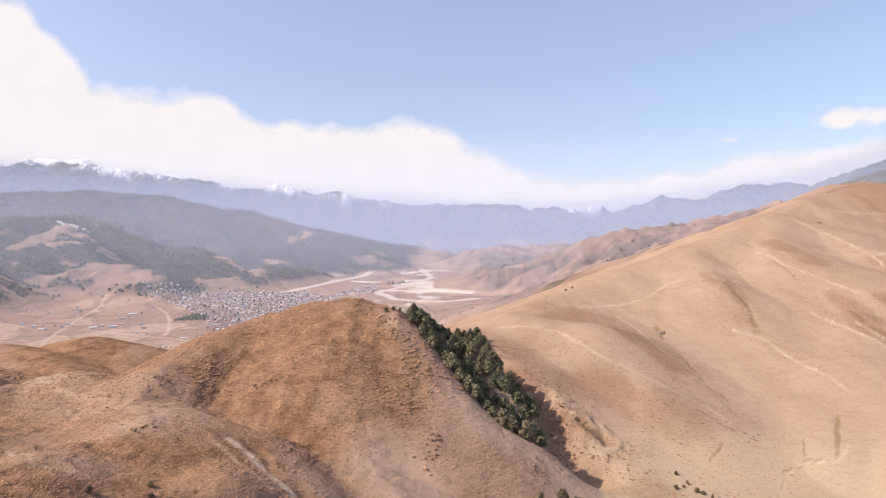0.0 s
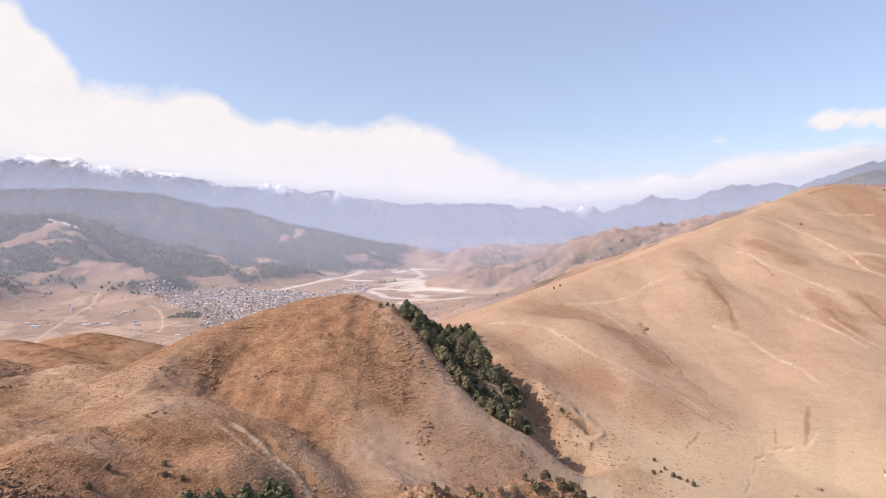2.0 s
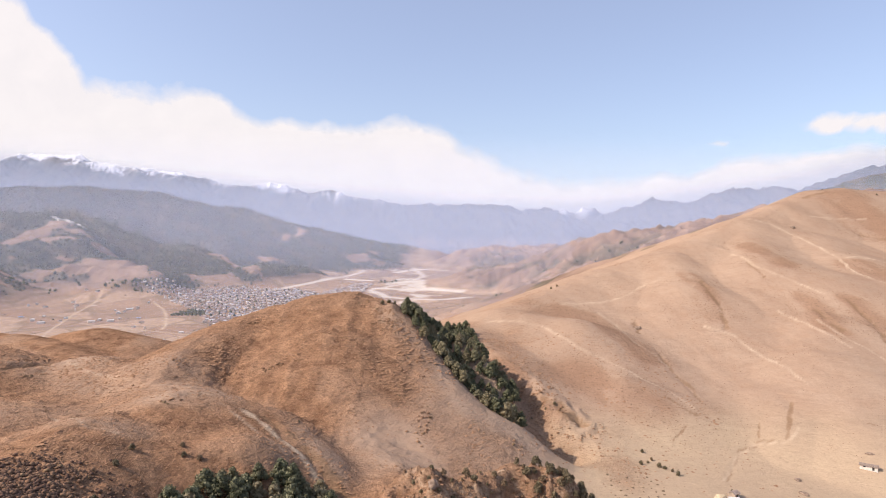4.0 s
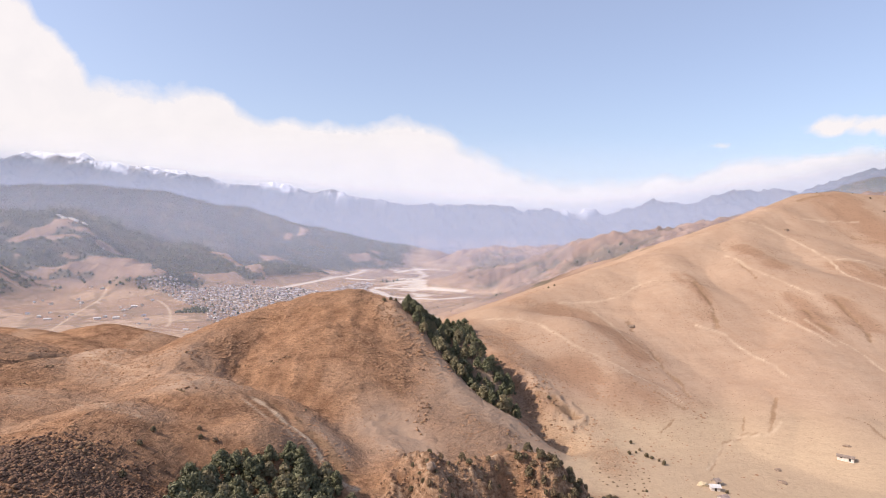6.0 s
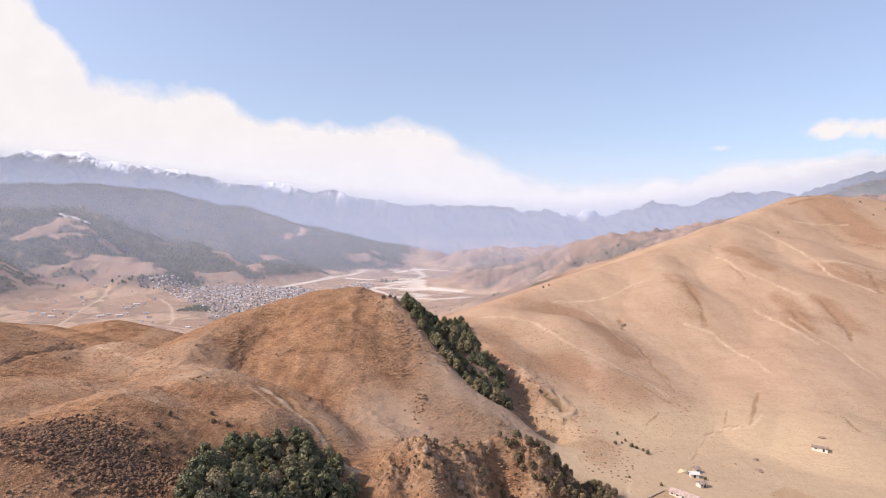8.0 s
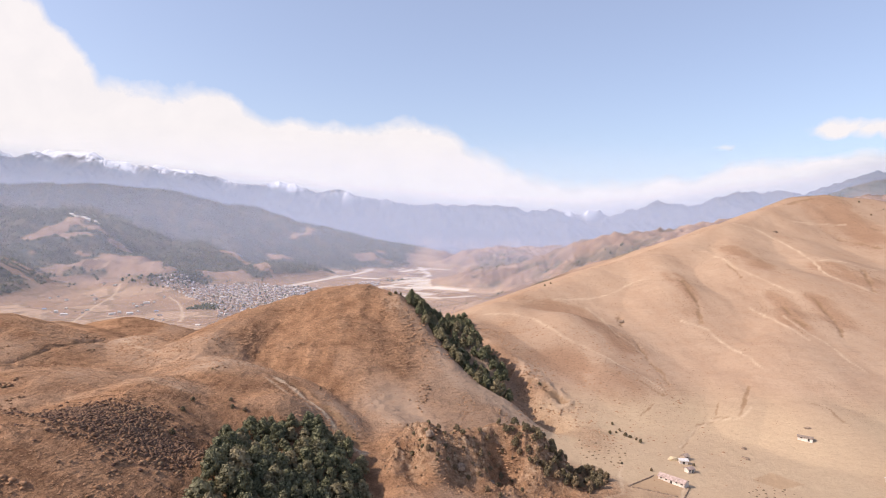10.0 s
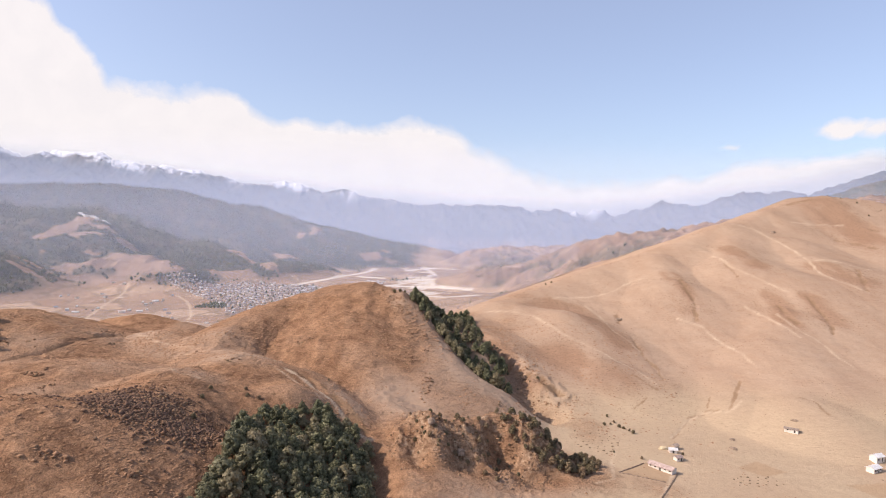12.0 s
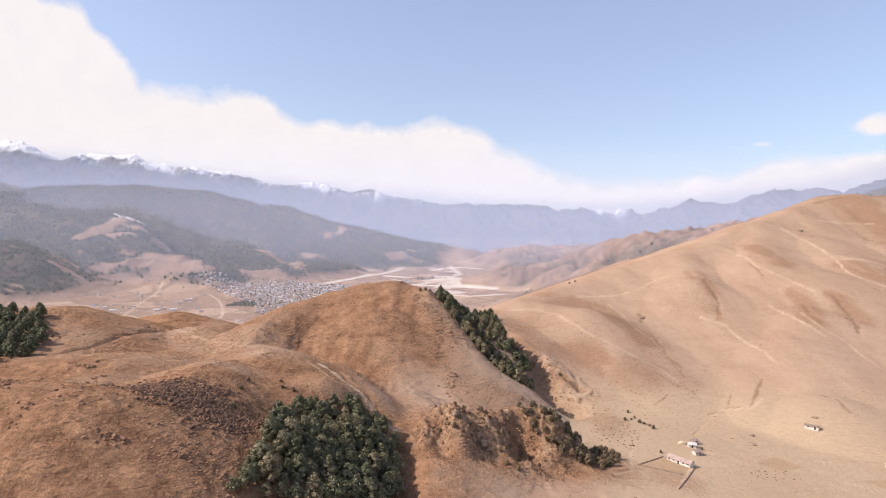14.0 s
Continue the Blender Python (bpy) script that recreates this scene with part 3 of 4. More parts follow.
bank_line = mix(nt, 1.0, ramp(nt, banks.outputs["Distance"], ((0.03, 0.5), (0.08, 0.0))), ramp(nt, f_big, ((0.38, 0.0), (0.5, 1.0))), "MULTIPLY")
fields = mix(nt, bank_line, fields, (0.20, 0.15, 0.10))
col = mix(nt, low.outputs[0], col, fields)
col = mix(nt, ramp(nt, msep.outputs["Red"], ((0.0, 0.0), (0.9, 0.8))), col, mix(nt, f_mid, (0.48, 0.36, 0.245), (0.64, 0.50, 0.36)))
f_wood = noise_tex(nt, 0.06, 5, 0.7, pos)
wood = mix(nt, ramp(nt, f_wood, ((0.35, 0.0), (0.65, 1.0))), (0.042, 0.052, 0.040), (0.125, 0.12, 0.085))
col = mix(nt, sep.outputs["Red"], col, wood)
f_grav = noise_tex(nt, 0.03, 5, 0.7, pos)
col = mix(nt, sep.outputs["Green"], col, mix(nt, f_grav, (0.50, 0.42, 0.34), (0.78, 0.70, 0.60)))
lean = node(nt, "Mapping", Scale=(1.0, 0.35, 0.42), Rotation=(0, 0.35, 0))
nt.links.new(pos, lean.inputs["Vector"])
drift = node(nt, "Math", operation="ADD")
nt.links.new(sep.outputs["Blue"], drift.inputs[0])
nt.links.new(noise_tex(nt, 0.040, 6, 0.8, lean.outputs["Vector"]), drift.inputs[1])
halved = node(nt, "Math", operation="MULTIPLY")
nt.links.new(drift.outputs[0], halved.inputs[0])
halved.inputs[1].default_value = 0.5
col = mix(nt, ramp(nt, halved.outputs[0], ((0.572, 0.0), (0.645, 0.9))), col, (0.85, 0.86, 0.9))
nt.links.new(col, p.inputs["Base Color"])
p.inputs["Roughness"].default_value = 1.0
p.inputs["Specular IOR Level"].default_value = 0.0
# grazed terraces follow the contours, tufts stand between them
shelf = node(nt, "Mapping", Scale=(0.10, 0.10, 0.85))
nt.links.new(pos, shelf.inputs["Vector"])
f_shelf = noise_tex(nt, 1.0, 5, 0.62, shelf.outputs["Vector"], 0.5)
tufts = mix(nt, 0.5, mix(nt, 0.5, f_fine, f_clump), f_shelf)
lifted = node(nt, "Math", operation="MULTIPLY")
nt.links.new(tufts, lifted.inputs[0])
nt.links.new(ramp(nt, att.outputs["Alpha"], ((0.1, 0.42), (0.7, 1.0))), lifted.inputs[1])
bump(nt, lifted.outputs[0], 1.0, 2.6, p)
ground_mesh.materials.append(m)


# ---- clouds and haze sheets ----
def curtain(name, y, x0, x1, nx, z0, z1, nz):
    xs, zs = np.meshgrid(np.linspace(x0, x1, nx), np.linspace(z0, z1, nz), indexing="ij")
    me = bpy.data.meshes.new(name)
    verts = np.stack([xs, np.full(xs.shape, float(y)), zs], -1).reshape(-1, 3)
    quads = [(i * nz + j, (i + 1) * nz + j, (i + 1) * nz + j + 1, i * nz + j + 1) for i in range(nx - 1) for j in range(nz - 1)]
    me.from_pydata([tuple(v) for v in verts], [], quads)
    return me, verts[:, 0], verts[:, 2]


CLOUD_TOP = [(-5200, 3000), (-3900, 2500), (-3300, 2080), (-2941, 1990), (-2760, 1780), (-2483, 1420), (-1567, 1340), (-1380, 1180), (-1245, 1110),
             (-500, 1120), (264, 1050), (450, 930), (864, 770), (1350, 700), (1700, 720), (2100, 770), (2500, 830), (2900, 900), (3300, 960), (5200, 1050)]
cloud_mesh, cx, cz = curtain("cloud_bank", 4850, -5200, 5200, 150, -50, 3100, 60)
cloud_mesh.vertices.foreach_set("co", np.stack([cx, 4830 - 0.085 * np.clip(cx - 300, 0, None), cz], -1).astype(np.float32).ravel())
top = np.interp(cx, [a for a, _ in CLOUD_TOP], [b for _, b in CLOUD_TOP])
thin = np.interp(cx, [-5200, 200, 1000, 1800, 5200], [1.0, 1.0, 0.95, 1.0, 1.0])
edge = np.clip((top - cz + np.interp(cx, [600, 1500], [150, 75]) * fbm(cx, cz, 520, 91, 4)) / np.interp(cx, [600, 1500], [160, 110]), -1, 1) * 0.5 + 0.5
for bx, bz, rx, rz, s in ((2440, 1010, 130, 45, 0.45), (3230, 1170, 300, 110, 0.75), (3600, 1190, 300, 120, 0.75)):
    puff = 1 - np.hypot((cx - bx) / rx, (cz - bz) / rz) + 0.5 * fbm(cx, cz, 150, 95, 3)
    edge = np.maximum(edge, s * smooth01(puff, -0.2, 0.7))
cloud_mesh.color_attributes.new("body", "FLOAT_COLOR", "POINT").data.foreach_set(
    "color", np.stack([edge, thin, thin, np.ones(len(cx))], -1).astype(np.float32).ravel())
clouds = tagged(new("clouds", cloud_mesh), "bright white cloud bank over the far range", "cloud", kind="structure")
m, nt, p = shader("cloud")
nt.nodes.remove(p)
att = node(nt, "Attribute", attribute_name="body")
sep = node(nt, "SeparateColor")
nt.links.new(att.outputs["Color"], sep.inputs["Color"])
wisps = noise_tex(nt, 0.004, 7, 0.6, None, 0.4)
a = node(nt, "Math", operation="MULTIPLY_ADD")
nt.links.new(wisps, a.inputs[0])
a.inputs[1].default_value = 0.7
nt.links.new(sep.outputs["Red"], a.inputs[2])
alpha = ramp(nt, a.outputs[0], ((0.62, 0.0), (1.0, 0.97)))
alpha = mix(nt, 1.0, alpha, sep.outputs["Green"], "MULTIPLY")
glow = node(nt, "Emission", Strength=1.0)
nt.links.new(mix(nt, ramp(nt, wisps, ((0.3, 0.0), (0.7, 1.0))), (0.61, 0.61, 0.635), (0.645, 0.64, 0.66)), glow.inputs["Color"])
mixer, clear = node(nt, "MixShader"), node(nt, "BsdfTransparent")
nt.links.new(alpha, mixer.inputs[0])
nt.links.new(clear.outputs[0], mixer.inputs[1])
nt.links.new(glow.outputs[0], mixer.inputs[2])
nt.links.new(mixer.outputs[0], nt.nodes["Material Output"].inputs["Surface"])
cloud_mesh.materials.append(m)


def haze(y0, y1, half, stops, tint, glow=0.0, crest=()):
    """A leaning tinted sheet across the valley that stands in for thin haze; stops: height and thickness; crest: where
    it ends above, by x and height.
    """
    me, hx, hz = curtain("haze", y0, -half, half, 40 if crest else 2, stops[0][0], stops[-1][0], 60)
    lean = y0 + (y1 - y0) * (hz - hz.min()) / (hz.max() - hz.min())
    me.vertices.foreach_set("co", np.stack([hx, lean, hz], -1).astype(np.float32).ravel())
    ob = tagged(new("haze", me), "tinted see-through sheet standing in for thin blue haze", "haze", kind="structure")
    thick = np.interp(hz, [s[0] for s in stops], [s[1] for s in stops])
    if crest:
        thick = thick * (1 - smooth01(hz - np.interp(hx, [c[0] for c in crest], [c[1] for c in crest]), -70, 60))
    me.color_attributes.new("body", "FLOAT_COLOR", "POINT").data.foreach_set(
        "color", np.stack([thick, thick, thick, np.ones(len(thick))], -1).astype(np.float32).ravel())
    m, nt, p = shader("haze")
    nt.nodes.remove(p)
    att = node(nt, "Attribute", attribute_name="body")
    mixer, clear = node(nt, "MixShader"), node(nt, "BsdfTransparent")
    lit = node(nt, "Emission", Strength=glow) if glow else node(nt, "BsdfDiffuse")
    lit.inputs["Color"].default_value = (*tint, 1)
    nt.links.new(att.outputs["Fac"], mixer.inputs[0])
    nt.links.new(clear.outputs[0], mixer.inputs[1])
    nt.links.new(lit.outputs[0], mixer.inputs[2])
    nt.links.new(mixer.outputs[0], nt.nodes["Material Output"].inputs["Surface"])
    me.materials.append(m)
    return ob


# see-through sheets across the valley, their tint standing in for haze
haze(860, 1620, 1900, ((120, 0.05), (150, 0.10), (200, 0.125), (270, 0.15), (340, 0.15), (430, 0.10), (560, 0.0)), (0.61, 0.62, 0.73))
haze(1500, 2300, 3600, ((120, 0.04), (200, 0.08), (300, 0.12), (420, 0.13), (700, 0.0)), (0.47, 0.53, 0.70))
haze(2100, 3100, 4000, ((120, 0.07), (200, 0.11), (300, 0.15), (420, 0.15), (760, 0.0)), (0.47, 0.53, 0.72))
# a glowing sheet that paints the airy blue distance before the far range
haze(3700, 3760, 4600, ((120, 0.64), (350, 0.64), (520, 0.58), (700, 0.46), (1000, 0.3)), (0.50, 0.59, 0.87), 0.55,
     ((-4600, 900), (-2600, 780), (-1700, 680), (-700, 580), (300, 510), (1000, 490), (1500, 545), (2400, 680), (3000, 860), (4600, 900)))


# ---- trees ----
def part(name, bm, material, parent, label=""):
    """Links a bmesh as one mesh object under a thing or a part."""
    me = bpy.data.meshes.new(name)
    bm.to_mesh(me)
    bm.free()
    me.materials.append(material)
    ob = new(name, me)
    ob.parent = parent
    if label:
        ob["label"] = label
    return ob


def raw(name, verts, faces, material, parent=None, smooth=False):
    me = bpy.data.meshes.new(name)
    me.from_pydata(verts, [], faces)
    if smooth:
        me.polygons.foreach_set("use_smooth", np.ones(len(faces), bool))
    me.materials.append(material)
    ob = new(name, me)
    ob.parent = parent
    return ob


def leaf_material(name, dark, light, dry):
    m, nt, p = shader(name)
    info, geo = node(nt, "ObjectInfo"), node(nt, "NewGeometry")
    col = mix(nt, geo.outputs["Random Per Island"], dark, light)
    col = mix(nt, ramp(nt, info.outputs["Random"], ((0.45, 0.0), (1.0, 0.9))), col, dry)
    col = mix(nt, 0.6, col, ramp(nt, noise_tex(nt, 0.9, 3), ((0.3, 0.55), (0.7, 1.35))), "MULTIPLY")
    nt.links.new(col, p.inputs["Base Color"])
    p.inputs["Roughness"].default_value = 0.65
    p.inputs["Specular IOR Level"].default_value = 0.3
    return m


LEAF = leaf_material("oak_leaves", (0.056, 0.060, 0.032), (0.205, 0.198, 0.105), (0.25, 0.20, 0.115))
SHRUB_LEAF = leaf_material("shrub_leaves", (0.10, 0.075, 0.042), (0.21, 0.165, 0.09), (0.24, 0.155, 0.09))
BARK = mottled("bark", (0.12, 0.085, 0.06), (0.20, 0.16, 0.12), 2.0, 0.9, 0.03)


def tree_variant(seed, tall, wide, leaf=None, cards=42):
    """An evergreen oak: tapered trunk with limbs, and an uneven crown of leaf clumps."""
    rnd = random.Random(seed)
    root = new("tree")
    root.location = (0, 0, -500)
    bm = bmesh.new()

    def limb(a, b, ra, rb):
        d = Vector(b) - Vector(a)
        q = d.to_track_quat("Z", "Y").to_matrix().to_4x4()
        bmesh.ops.create_cone(bm, segments=6, radius1=ra, radius2=rb, depth=d.length, matrix=Matrix.Translation((Vector(a) + Vector(b)) / 2) @ q)

    lean = (rnd.uniform(-0.4, 0.4), rnd.uniform(-0.4, 0.4))
    fork = (lean[0], lean[1], tall * 0.42)
    limb((0, 0, -0.8), fork, 0.05 * tall * 0.6, 0.03 * tall * 0.6)
    lobes = []
    n = rnd.randint(18, 23)
    for i in range(n):
        a = i * 2.4 + rnd.uniform(-0.4, 0.4)
        up = i / (n - 1)
        r = wide * (0.78 * math.sqrt(max(0.03, 1 - up ** 1.7))) * rnd.uniform(0.45, 1.0)
        c = Vector((math.cos(a) * r + lean[0], math.sin(a) * r + lean[1], tall * (0.28 + 0.62 * up) + rnd.uniform(-0.3, 0.3)))
        lobes.append((c, wide * rnd.uniform(0.25, 0.4) * (1.1 - 0.3 * up)))
        if i % 2 == 0:
            limb(fork, tuple(c), 0.014 * tall, 0.006 * tall)
    part("trunk", bm, BARK, root)
    verts, faces = [], []
    for c, r in lobes:
        ball = bmesh.new()
        bmesh.ops.create_icosphere(ball, subdivisions=1, radius=1)
        base = len(verts)
        for v in ball.verts:
            k = r * (0.74 + 0.42 * noise.noise(v.co * 2.3 + c))
            verts.append((c.x + v.co.x * k, c.y + v.co.y * k, c.z + v.co.z * k * 0.85))
        faces += [tuple(base + v.index for v in f.verts) for f in ball.faces]
        ball.free()
        for _ in range(cards):
            d = Vector((rnd.gauss(0, 1), rnd.gauss(0, 1), rnd.gauss(0.25, 1))).normalized()
            o = c + Vector((d.x, d.y, d.z * 0.85)) * r * rnd.uniform(0.8, 1.12)
            t = d.orthogonal().normalized()
            t.rotate(Matrix.Rotation(rnd.uniform(0, 6.3), 3, d))
            s, w = rnd.uniform(0.2, 0.48), rnd.uniform(0.12, 0.28)
            b = d.cross(t)
            base = len(verts)
            out = d * rnd.uniform(0.05, 0.3)
            verts += [tuple(o - t * s), tuple(o + b * w + out), tuple(o + t * s + out), tuple(o - b * w)]
            faces.append((base, base + 1, base + 2, base + 3))
    raw("crown", verts, faces, leaf or LEAF, root)
    return tagged(root, "dark green evergreen oak with a dense rounded crown", "tree", "hillside oaks")


def scatter(poly, gap, seed, tries=4000):
    """Places in a plan polygon, at least gap apart."""
    rnd = random.Random(seed)
    xs, ys = [p[0] for p in poly], [p[1] for p in poly]
    out, cells = [], {}
    for _ in range(tries):
        x, y = rnd.uniform(min(xs), max(xs)), rnd.uniform(min(ys), max(ys))
        i, j = int(x // gap), int(y // gap)
        close = (q for a in (-1, 0, 1) for b in (-1, 0, 1) for q in cells.get((i + a, j + b), ()))
        if inside(x, y, poly) and all((x - a) ** 2 + (y - b) ** 2 > gap * gap for a, b in close):
            cells.setdefault((i, j), []).append((x, y))
            out.append((x, y))
    return out


def ground_at(x, y):
    return float(height(np.array([x]), np.array([y]))[0])


OAKS = [tree_variant(11 + i, 6.4 + 0.5 * i, 3.3 + 0.25 * (i % 3)) for i in range(6)]
SHRUBS = [tree_variant(31 + i, 3.0 + 0.4 * i, 2.1, SHRUB_LEAF, 20) for i in range(3)]
for o in SHRUBS:
    tagged(o, "low olive-brown shrub on the dry slope", "shrub", "hillside shrubs")
    o.name = "shrub"
tree_rnd = random.Random(5)


def plant(kinds, x, y, size, group, label=""):
    src = kinds[tree_rnd.randrange(len(kinds))]
    m = pose(x, y, ground_at(x, y) - 0.15, tree_rnd.uniform(-4, 4), tree_rnd.uniform(-4, 4), tree_rnd.uniform(0, 360))
    ob = copy_thing(src, m)
    ob.scale = [size * tree_rnd.uniform(0.92, 1.08)] * 2 + [size * tree_rnd.uniform(0.9, 1.15)]
    tagged(ob, label, group=group)
    return ob


STRIP = [(-5, 318), (3, 306), (12, 296), (22, 282), (32, 272), (40, 264), (48, 262), (58, 274), (57, 290), (55, 308), (53, 325), (51, 345), (48, 365), (46, 390), (40, 408), (26, 410), (10, 400), (3, 378), (-3, 352), (2, 334)]
HOLLOW = [(-66, 140), (-63, 153), (-56, 162), (-41, 167), (-30, 174), (-20, 160), (-16, 140), (-17, 118), (-30, 95), (-50, 82), (-62, 74), (-58, 102), (-62, 122)]
WESTSIDE = [(-280, 264), (-238, 255), (-215, 219), (-203, 186), (-222, 165), (-262, 200)]
near_spots = scatter(HOLLOW, 3.8, 2, 6000)
strip_spots = sorted(scatter(STRIP, 4.3, 1, 6000), key=lambda q: q[1])
for x, y in near_spots:
    plant(OAKS, x, y, tree_rnd.uniform(0.6, 1.25), "oaks in the hollow")
for x, y in strip_spots[:295 - len(near_spots)]:
    plant(OAKS, x, y, tree_rnd.uniform(0.6, 1.15), "oaks in the ravine")


def grove(name, label, spots, low, high):
    """Trees further off, joined into one mesh."""
    verts, faces, slots, base = [], [], [], 0
    for x, y in spots:
        src = OAKS[tree_rnd.randrange(len(OAKS))]
        k, turn, z = tree_rnd.uniform(low, high), tree_rnd.uniform(0, 6.3), ground_at(x, y) - 0.15
        c, n = math.cos(turn) * k, math.sin(turn) * k
        for i, ob in enumerate(sorted(src.children, key=lambda o: o.name)):
            co = np.empty(len(ob.data.vertices) * 3)
            ob.data.vertices.foreach_get("co", co)
            co = co.reshape(-1, 3)
            verts.append(np.stack([co[:, 0] * c - co[:, 1] * n + x, co[:, 0] * n + co[:, 1] * c + y, co[:, 2] * k + z], -1))
            faces += [[v + base for v in f.vertices] for f in ob.data.polygons]
            slots += [i] * len(ob.data.polygons)
            base += len(co)
    me = bpy.data.meshes.new(name)
    me.from_pydata(np.concatenate(verts).tolist(), [], faces)
    me.materials.append(LEAF)
    me.materials.append(BARK)
    me.polygons.foreach_set("material_index", slots)
    return tagged(new(name, me), label, "trees", kind="stuff")


grove("ravine_trees", "dark green evergreen oaks filling the head of the ravine", strip_spots[295 - len(near_spots):], 0.6, 1.15)
grove("slope_trees", "dark green evergreen oaks on the west slope", scatter(WESTSIDE, 6.0, 3), 0.85, 1.25)
for x, y in scatter([(38, 190), (44, 180), (54, 174), (64, 172), (76, 174), (88, 188), (86, 198), (66, 196), (48, 192)], 2.6, 4):
    plant(SHRUBS, x, y, tree_rnd.uniform(0.4, 1.15), "shrubs on the crag")
for x, y in scatter([(2, 158), (14, 160), (30, 164), (46, 170), (48, 180), (36, 186), (20, 182), (-2, 172)], 3.5, 7):
    plant(SHRUBS, x, y, tree_rnd.uniform(0.25, 0.7), "shrubs on the crag")
for x, y in ((-16, 318), (-12, 319), (-9, 320)):
    plant(SHRUBS, x, y, tree_rnd.uniform(0.5, 0.75), "shrubs on the hilltop")


# ---- loose growth on the ground ----
def many(name, label, category, centres, shapes, material):
    """One mesh of many small pieces: shapes is a list of (verts, faces) with unit size, centres rows of x, y, z, size, height, turn."""
    verts, faces, base = [], [], 0
    rnd = np.random.RandomState(8)
    pick = rnd.randint(0, len(shapes), len(centres))
    for k, (sv, sf) in enumerate(shapes):
        c = centres[pick == k]
        if not len(c):
            continue
        sv = np.array(sv, float)
        co, si = np.cos(c[:, 5])[:, None], np.sin(c[:, 5])[:, None]
        x = (sv[:, 0] * co - sv[:, 1] * si) * c[:, 3:4] + c[:, 0:1]
        y = (sv[:, 0] * si + sv[:, 1] * co) * c[:, 3:4] + c[:, 1:2]
        z = sv[:, 2] * c[:, 4:5] + c[:, 2:3]
        verts.append(np.stack([x, y, z], -1).reshape(-1, 3))
        f = np.array(sf)
        faces.append((f[None] + (np.arange(len(c)) * len(sv))[:, None, None] + base).reshape(-1, f.shape[1]))
        base += len(c) * len(sv)
    v, f = np.concatenate(verts).astype(np.float32), np.concatenate(faces).astype(np.int32)
    me = bpy.data.meshes.new(name)
    me.vertices.add(len(v))
    me.vertices.foreach_set("co", v.ravel())
    me.loops.add(f.size)
    me.loops.foreach_set("vertex_index", f.ravel())
    me.polygons.add(len(f))
    me.polygons.foreach_set("loop_start", np.arange(0, f.size, f.shape[1], dtype=np.int32))
    me.update(calc_edges=True)
    me.materials.append(material)
    return tagged(new(name, me), label, category, kind="stuff")


def lump(seed, sides, rings):
    """A small uneven mound with a pointed top."""
    rnd = random.Random(seed)
    v = []
    for r, h in rings:
        v += [(math.cos(6.283 * i / sides) * r * rnd.uniform(0.7, 1.3), math.sin(6.283 * i / sides) * r * rnd.uniform(0.7, 1.3), h + rnd.uniform(-0.12, 0.12)) for i in range(sides)]
    v.append((rnd.uniform(-0.2, 0.2), rnd.uniform(-0.2, 0.2), 1.0))
    f = []
    for k in range(len(rings) - 1):
        for i in range(sides):
            a, b = k * sides + i, k * sides + (i + 1) % sides
            f += [(a, b, b + sides), (a, b + sides, a + sides)]
    k = (len(rings) - 1) * sides
    f += [(k + i, k + (i + 1) % sides, len(v) - 1) for i in range(sides)]
    return v, f


def island_material(name, tones, rough=0.9):
    m, nt, p = shader(name)
    geo = node(nt, "NewGeometry")
    n = len(tones)
    col = ramp(nt, geo.outputs["Random Per Island"], tuple((i / max(1, n - 1), t) for i, t in enumerate(tones)))
    col = mix(nt, 0.5, col, ramp(nt, noise_tex(nt, 0.8, 3), ((0.3, 0.6), (0.7, 1.3))), "MULTIPLY")
    nt.links.new(col, p.inputs["Base Color"])
    p.inputs["Roughness"].default_value = rough
    p.inputs["Specular IOR Level"].default_value = 0.15
    return m


rs = np.random.RandomState(3)
n = 120000
tx, ty = rs.uniform(-290, 170, n), rs.uniform(55, 400, n)
keep = (np.abs(tx) < 0.76 * (ty + 110)) & (rs.uniform(0, 1, n) < 0.75 * scrub_cover(tx, ty, ty) ** 1.5 + 0.03)
tx, ty = tx[keep], ty[keep]
size = rs.uniform(0.22, 0.62, len(tx)) * (0.45 + 1.1 * vnoise(tx / 14, ty / 14, 111)) * (0.62 + 0.7 * smooth01(ty, 120, 330))
tuss = np.stack([tx, ty, height(tx, ty) - 0.05, size, size * rs.uniform(0.35, 0.8, len(tx)), rs.normal(0, 0.8, len(tx))], -1)
many("tussock_grass", "brown tussocks of dry grass on the slopes", "grass", tuss, [([(1.3 * a, b, c) for a, b, c in v], f) for v, f in (lump(i, 5, ((1.0, 0.0),)) for i in range(5))],
     island_material("tussock", ((0.25, 0.138, 0.078), (0.31, 0.175, 0.10), (0.385, 0.222, 0.128))))

SCRUB = [(-90, 132, 20), (-78, 118, 14), (-162, 169, 12), (-80, 78, 12), (-87, 200, 8), (-68, 271, 12), (-90, 275, 10), (-169, 235, 9), (-99, 71, 10), (12, 176, 16), (40, 178, 18), (72, 304, 10)]
n = 6500
qx, qy = rs.uniform(-12, 92, n), rs.uniform(142, 200, n)
d = along(qx, qy, [(0, 164), (22, 167), (44, 172), (66, 182)])
keep = rs.uniform(0, 1, n) < 0.75 * (1 - smooth01(d, 4, 22)) * smooth01(fbm(qx, qy, 8, 161, 3), -0.3, 0.3)
qx, qy = qx[keep], qy[keep]
size = rs.uniform(0.15, 0.8, len(qx)) ** 1.5
